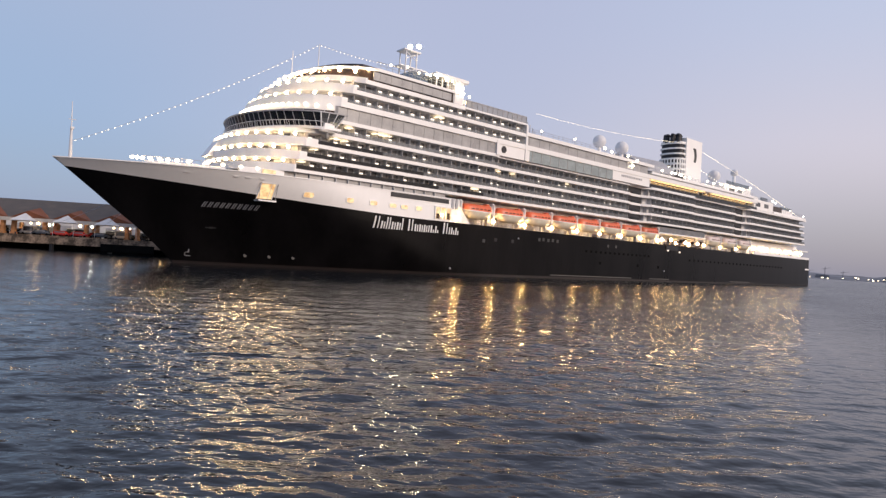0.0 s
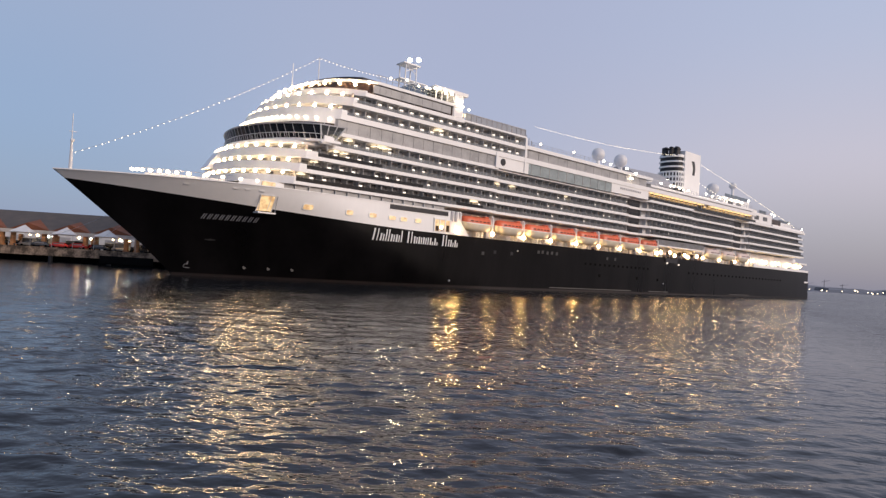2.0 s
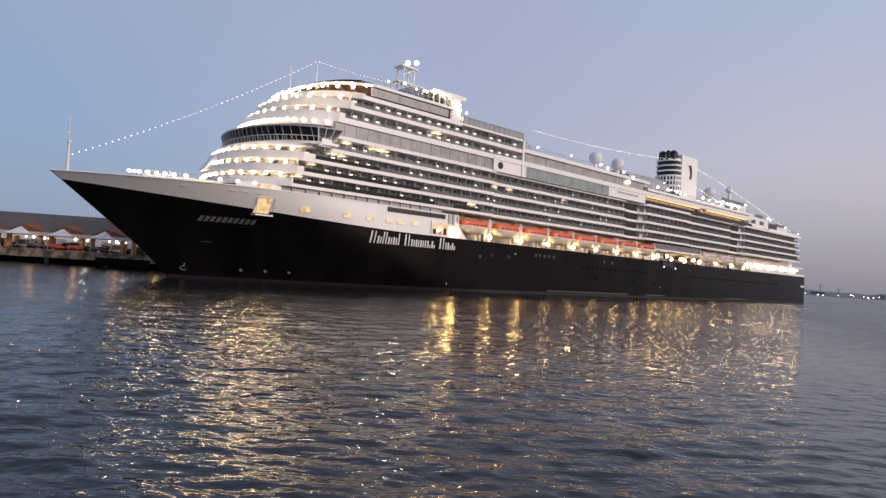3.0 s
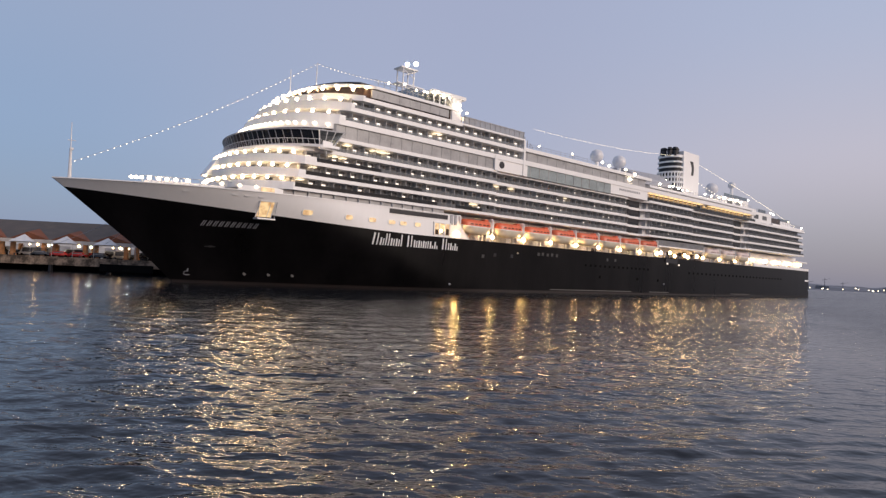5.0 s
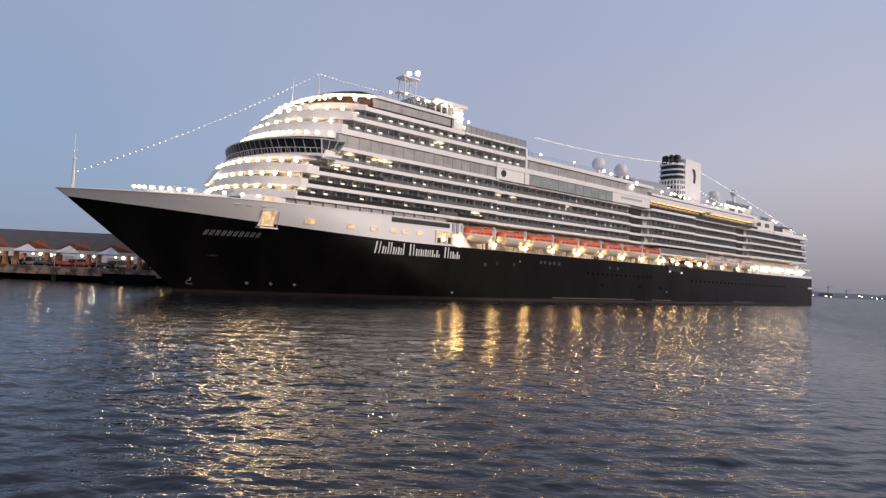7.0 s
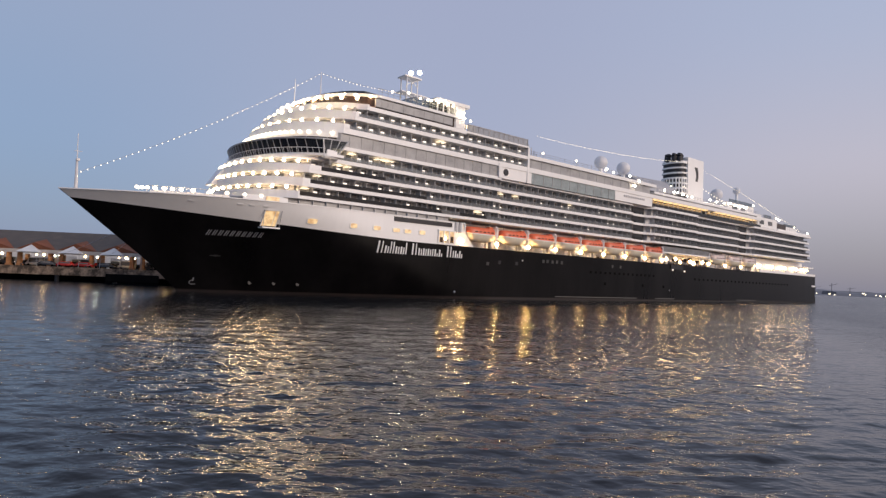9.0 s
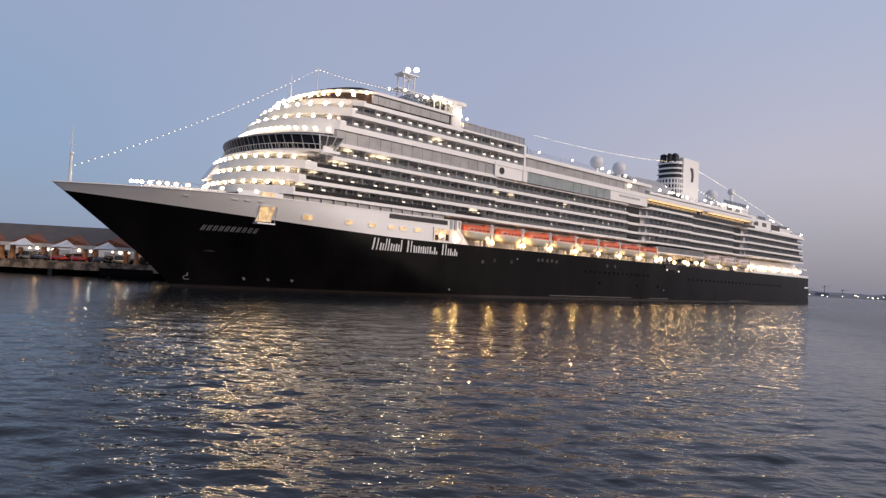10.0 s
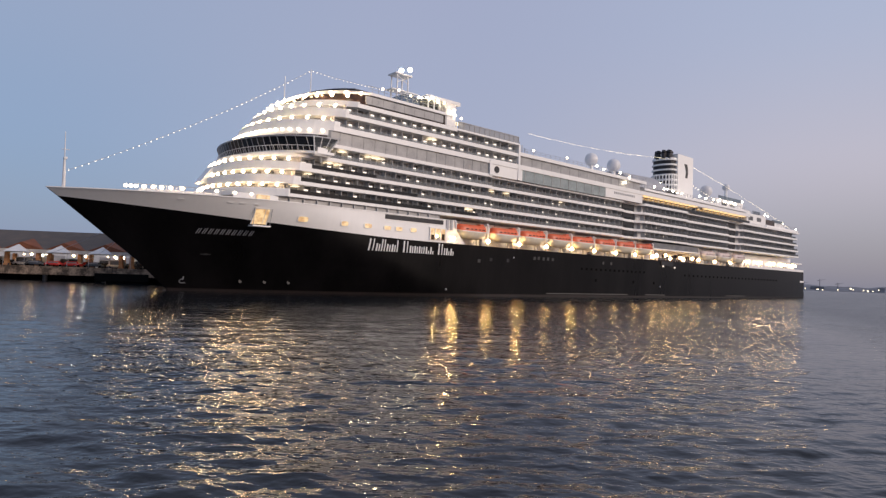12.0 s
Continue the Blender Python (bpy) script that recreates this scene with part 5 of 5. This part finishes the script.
def make_shed():
    shed = thing("quay_shed", "open quayside shed with a grey roof and ochre posts", "shed", m=QM)
    s0, s1, n0 = -104.0, 58.0, 5.0
    bm = bmesh.new()
    pr = [(n0 - 1.2, 7.4), (n0 - 1.2, 7.8), (n0 + 13, 13.2), (n0 + 27, 7.8), (n0 + 27, 7.4), (n0 + 13, 12.8)]
    a = [bm.verts.new((s0, y, z)) for y, z in pr]
    b = [bm.verts.new((s1, y, z)) for y, z in pr]
    for i in range(6):
        bm.faces.new((a[i], b[i], b[(i + 1) % 6], a[(i + 1) % 6]))
    bm.faces.new(a)
    bm.faces.new(b[::-1])
    bmesh.ops.recalc_face_normals(bm, faces=bm.faces)
    roof = part("roof", bm, ROOF, shed, "weathered grey roof")
    bm = bmesh.new()
    box(bm, s0, s1, n0 - 1.35, n0 - 0.9, 6.9, 7.8)
    part("eave_beam", bm, PLASTER, shed, "pale eave beam")
    bm = bmesh.new()
    box(bm, -0.45, 0.45, -0.45, 0.45, 3.5, 6.95)
    box(bm, -0.6, 0.6, -0.6, 0.6, 3.5, 4.0)
    pm = mesh_of("post", bm, POST)
    bm = bmesh.new()
    v = [bm.verts.new(c) for c in ((-4.6, -1.3, 7.7), (5.6, -1.3, 7.7), (0, -1.3, 9.6), (0.8, 3.0, 10.7))]
    bm.faces.new((v[0], v[1], v[2]))
    bm.faces.new((v[0], v[2], v[3]))
    bm.faces.new((v[2], v[1], v[3]))
    gm = mesh_of("gable", bm, RUST)
    for k in range(-12, 4):
        c = 19.3 + k * PERIOD
        for d in (-1.25, 1.4):
            piece("post", pm, shed, pose(c + d, n0, 0))
        piece("post", pm, shed, pose(c, n0 + 25, 0))
        piece("gable", gm, shed, pose(c - 4.9, n0, 0))
    # market tents between the posts, lamps under the eave
    for k in range(-12, 4):
        c = 13.9 + k * PERIOD
        tent = thing("market_tent", "white pitched tent under the shed roof", "tent", "tents", m=QM @ pose(c, n0 - 2.4, 0))
        bm = bmesh.new()
        v = [bm.verts.new(p) for p in ((-2.7, -1.0, 7.1), (2.7, -1.0, 7.1), (2.7, 3.0, 7.1), (-2.7, 3.0, 7.1), (0, 1, 9.0))]
        for i in range(4):
            bm.faces.new((v[i], v[(i + 1) % 4], v[4]))
        bm.faces.new((v[3], v[2], v[1], v[0]))
        part("tent_roof", bm, TENT, tent)
        for sx in (-2.5, 2.5):
            bm = bmesh.new()
            tube(bm, (sx, -0.9, 3.5), (sx, -0.9, 7.05), 0.06, k=6)
            part("tent_pole", bm, STEEL, tent)
    bm = bmesh.new()
    bmesh.ops.create_icosphere(bm, subdivisions=2, radius=0.32)
    me = mesh_of("shed_lamp", bm, SHEDLAMP, True)
    bm = bmesh.new()
    bmesh.ops.create_icosphere(bm, subdivisions=2, radius=0.25)
    me2 = mesh_of("shed_lamp_white", bm, LAMP, True)
    bm = bmesh.new()
    bmesh.ops.create_icosphere(bm, subdivisions=1, radius=0.2)
    me3 = mesh_of("shed_fill_ball", bm, SHEDFILL, True)
    for k in range(-12, 4):
        c = 19.3 + k * PERIOD
        piece("shed_lamp", me, shed, pose(c - 2.6, n0 - 0.6, 6.5))
        if k % 2:
            piece("shed_lamp", me2, shed, pose(c - 4.4, n0 - 0.6, 6.5))
        # unseen fill lights, added deep inside to brighten the bays
        piece("shed_lamp", me3, shed, pose(c - 6, n0 + 14, 6.6))
        piece("shed_lamp", me3, shed, pose(c - 1, n0 + 22, 6.6))


make_shed()


def make_shed_backdrop():
    # pale building added to give the open bays a bright background
    w = thing("warehouse", "long pale backdrop wall added behind the quay shed", "warehouse", m=QM @ pose(0, 48, 3.5))
    bm = bmesh.new()
    box(bm, -110, 60, 0, 12, 0, 5.2)
    part("wall", bm, TENT, w)
    bm = bmesh.new()
    prism(bm, [(-111, -0.6), (61, -0.6), (61, 12.6), (-111, 12.6)], 5.2, 5.7)
    part("roof", bm, ROOF, w)
    for s in np.arange(-100, 58, 7.0):
        bm = bmesh.new()
        box(bm, s, s + 3.4, -0.12, 0.02, 0, 3.4)
        part("loading_door", bm, STEEL, w)


make_shed_backdrop()


def make_mooring_ropes():
    for a, b in (((13, 4.5, 12.5), QM @ Vector((3, 1.0, 4.0))), ((16, 6.0, 12.5), QM @ Vector((18.5, 1.0, 4.0)))):
        a, b = Vector(a), Vector(b)
        r = thing("mooring_rope", "pale mooring rope from the bow to a quay bollard", "rope", "mooring ropes")
        bm = bmesh.new()
        for i in range(14):
            p, q = [a.lerp(b, u / 14) - Vector((0, 0, 4 * 1.2 * (u / 14) * (1 - u / 14))) for u in (i, i + 1)]
            tube(bm, p, q, 0.03, k=6)
        part("strand", bm, STEEL, r)


make_mooring_ropes()


def make_car(paint, label, tall=False):
    car = thing("car", label, "car", "parked cars")
    h = 2.3 if tall else 1.5
    prof = [(-2.2, 0.35), (-2.25, 0.8), (-1.9, 1.0), (-1.3, h), (1.6 if tall else 0.9, h), (2.1 if tall else 1.6, 1.0), (2.2, 0.8), (2.2, 0.35)]
    bm = bmesh.new()
    a = [bm.verts.new((x, -0.88, z)) for x, z in prof]
    b = [bm.verts.new((x, 0.88, z)) for x, z in prof]
    for i in range(8):
        bm.faces.new((a[i], b[i], b[(i + 1) % 8], a[(i + 1) % 8]))
    bm.faces.new(a)
    bm.faces.new(b[::-1])
    bmesh.ops.recalc_face_normals(bm, faces=bm.faces)
    bmesh.ops.bevel(bm, geom=bm.edges[:], offset=0.08, segments=2, affect="EDGES")
    part("body", bm, paint, car, smooth=True)
    bm = bmesh.new()
    box(bm, -1.35, 0.95, -0.9, 0.9, 1.02, h - 0.18)
    part("windows", bm, GLASS, car)
    for x in (-1.4, 1.4):
        for y in (-0.8, 0.8):
            bm = bmesh.new()
            tube(bm, (x, y - 0.1, 0.33), (x, y + 0.1, 0.33), 0.33, k=14)
            part("wheel", bm, RUBBER_SHADE, car)
    return car


CARS = [make_car(CARRED, "red car parked under the shed"), make_car(CARWHITE, "white van parked under the shed", True), make_car(CARGREY, "dark car parked under the shed")]
spots = [(0, 12.4, 4.0), (0, 16.6, 4.6), (1, 6.6, 8.5), (1, 2.0, 9.5), (2, 7.5, 4.6), (2, -4.0, 8.0), (1, 25.5, 9.0), (2, 22.0, 4.8), (2, 30.0, 9.5), (1, 34.0, 10.0), (1, -9.0, 10.0)] + [((k * 5 + 1) % 3 if k % 4 else 2, -16 + 3.1 * k, 13.0 + (k * 7) % 5) for k in range(18)] + [((k * 2 + 1) % 3, -14 + 3.4 * k, 21.0 + (k * 3) % 4) for k in range(16)]
used = set()
for i, s, nn in spots:
    m = QM @ pose(s, nn, 3.5, 0, 0, 8 * ((s * 7) % 3 - 1))
    if i in used:
        copy_thing(CARS[i], m)
    else:
        CARS[i].matrix_basis = m
        used.add(i)


# ---- far shore across the harbour ----
SHORE_LAMPS = (71.4, 72.22, 72.3, 72.6, 73.6, 74.4, 74.47, 74.6, 75.25, 75.5, 75.56, 75.85, 76.2, 77.0)


def make_shore():
    rng = random.Random(5)
    land = bmesh.new()
    rows = []
    for i in range(160):
        a = radians(58 + i * 0.4)
        h = 24 + 14 * noise.noise(Vector((i * 0.06, 2.0, 0))) + 4 * noise.noise(Vector((i * 0.4, 5.0, 0)))
        cs = []
        for r, z in ((2500, -1.0), (2540, 2.0), (2900, max(4, h)), (3600, -1.0)):
            cs.append(land.verts.new((EYE[0] + r * math.sin(a), EYE[1] + r * math.cos(a), z)))
        rows.append(cs)
    for p, q in zip(rows, rows[1:]):
        for i in range(3):
            land.faces.new((p[i], q[i], q[i + 1], p[i + 1]))
    bmesh.ops.recalc_face_normals(land, faces=land.faces)
    me = mesh_of("far_shore", land, LAND, True)
    tagged(new("far_shore", me), "low dark shore across the harbour", "shore", kind="structure")
    for i in range(26):
        a, r = radians(rng.uniform(66, 84)), rng.uniform(2545, 2700)
        w, d, h = rng.uniform(12, 34), rng.uniform(12, 25), rng.uniform(6, 15)
        b = thing("harbour_building", "pale low building on the far shore", "building", "far buildings", m=pose(EYE[0] + r * math.sin(a), EYE[1] + r * math.cos(a), 1.0, 0, 0, -math.degrees(a)))
        bm = bmesh.new()
        box(bm, -w / 2, w / 2, -d / 2, d / 2, 0, h)
        part("wall", bm, FARWALL, b)
        bm = bmesh.new()
        box(bm, -w / 2 - 0.6, w / 2 + 0.6, -d / 2 - 0.6, d / 2 + 0.6, h, h + 1.2)
        part("roof", bm, FARWALL, b)
    bm = bmesh.new()
    bmesh.ops.create_icosphere(bm, subdivisions=1, radius=1.5)
    me = mesh_of("shore_lamp", bm, SHORELAMP, True)
    for deg in SHORE_LAMPS:
        a = radians(deg)
        lampo = thing("shore_lamp", "distant warm lamp on the shore", "lamp", "shore lamps", m=pose(EYE[0] + 2490 * math.sin(a), EYE[1] + 2490 * math.cos(a), 0))
        z = rng.uniform(3, 11)
        piece("lamp_head", me, lampo, pose(0, 0, z))
        bm = bmesh.new()
        tube(bm, (0, 0, -1), (0, 0, z), 0.4, k=6)
        part("lamp_pole", bm, DARK, lampo)


make_shore()


def make_cranes():
    rng = random.Random(8)
    for a in (70.0, 70.5, 71.3, 72.4, 73.6):
        c = thing("harbour_crane", "thin dark harbour crane on the far shore", "crane", "far cranes", m=pose(EYE[0] + 2520 * math.sin(radians(a)), EYE[1] + 2520 * math.cos(radians(a)), 1.0, 0, 0, -a))
        h = rng.uniform(28, 48)
        bm = bmesh.new()
        tube(bm, (0, 0, 0), (0, 0, h), 1.1, 0.7, 6)
        part("mast", bm, LAND, c)
        bm = bmesh.new()
        tube(bm, (-8, 0, h * 0.8), (16, 0, h * 0.95), 0.7, 0.4, 6)
        part("jib", bm, LAND, c)


make_cranes()


def motions():
    """The sheet of waves drifts slowly towards the quay."""
    x, y = EYE[0], EYE[1]
    walk(water, [(0.0, pose(x, y, 0)), (3.0, pose(x + 1.3, y - 0.8, 0.03)), (6.0, pose(x + 2.6, y - 1.6, -0.02)), (9.0, pose(x + 3.9, y - 2.4, 0.03)), (12.0, pose(x + 5.2, y - 3.2, 0.0))])


motions()
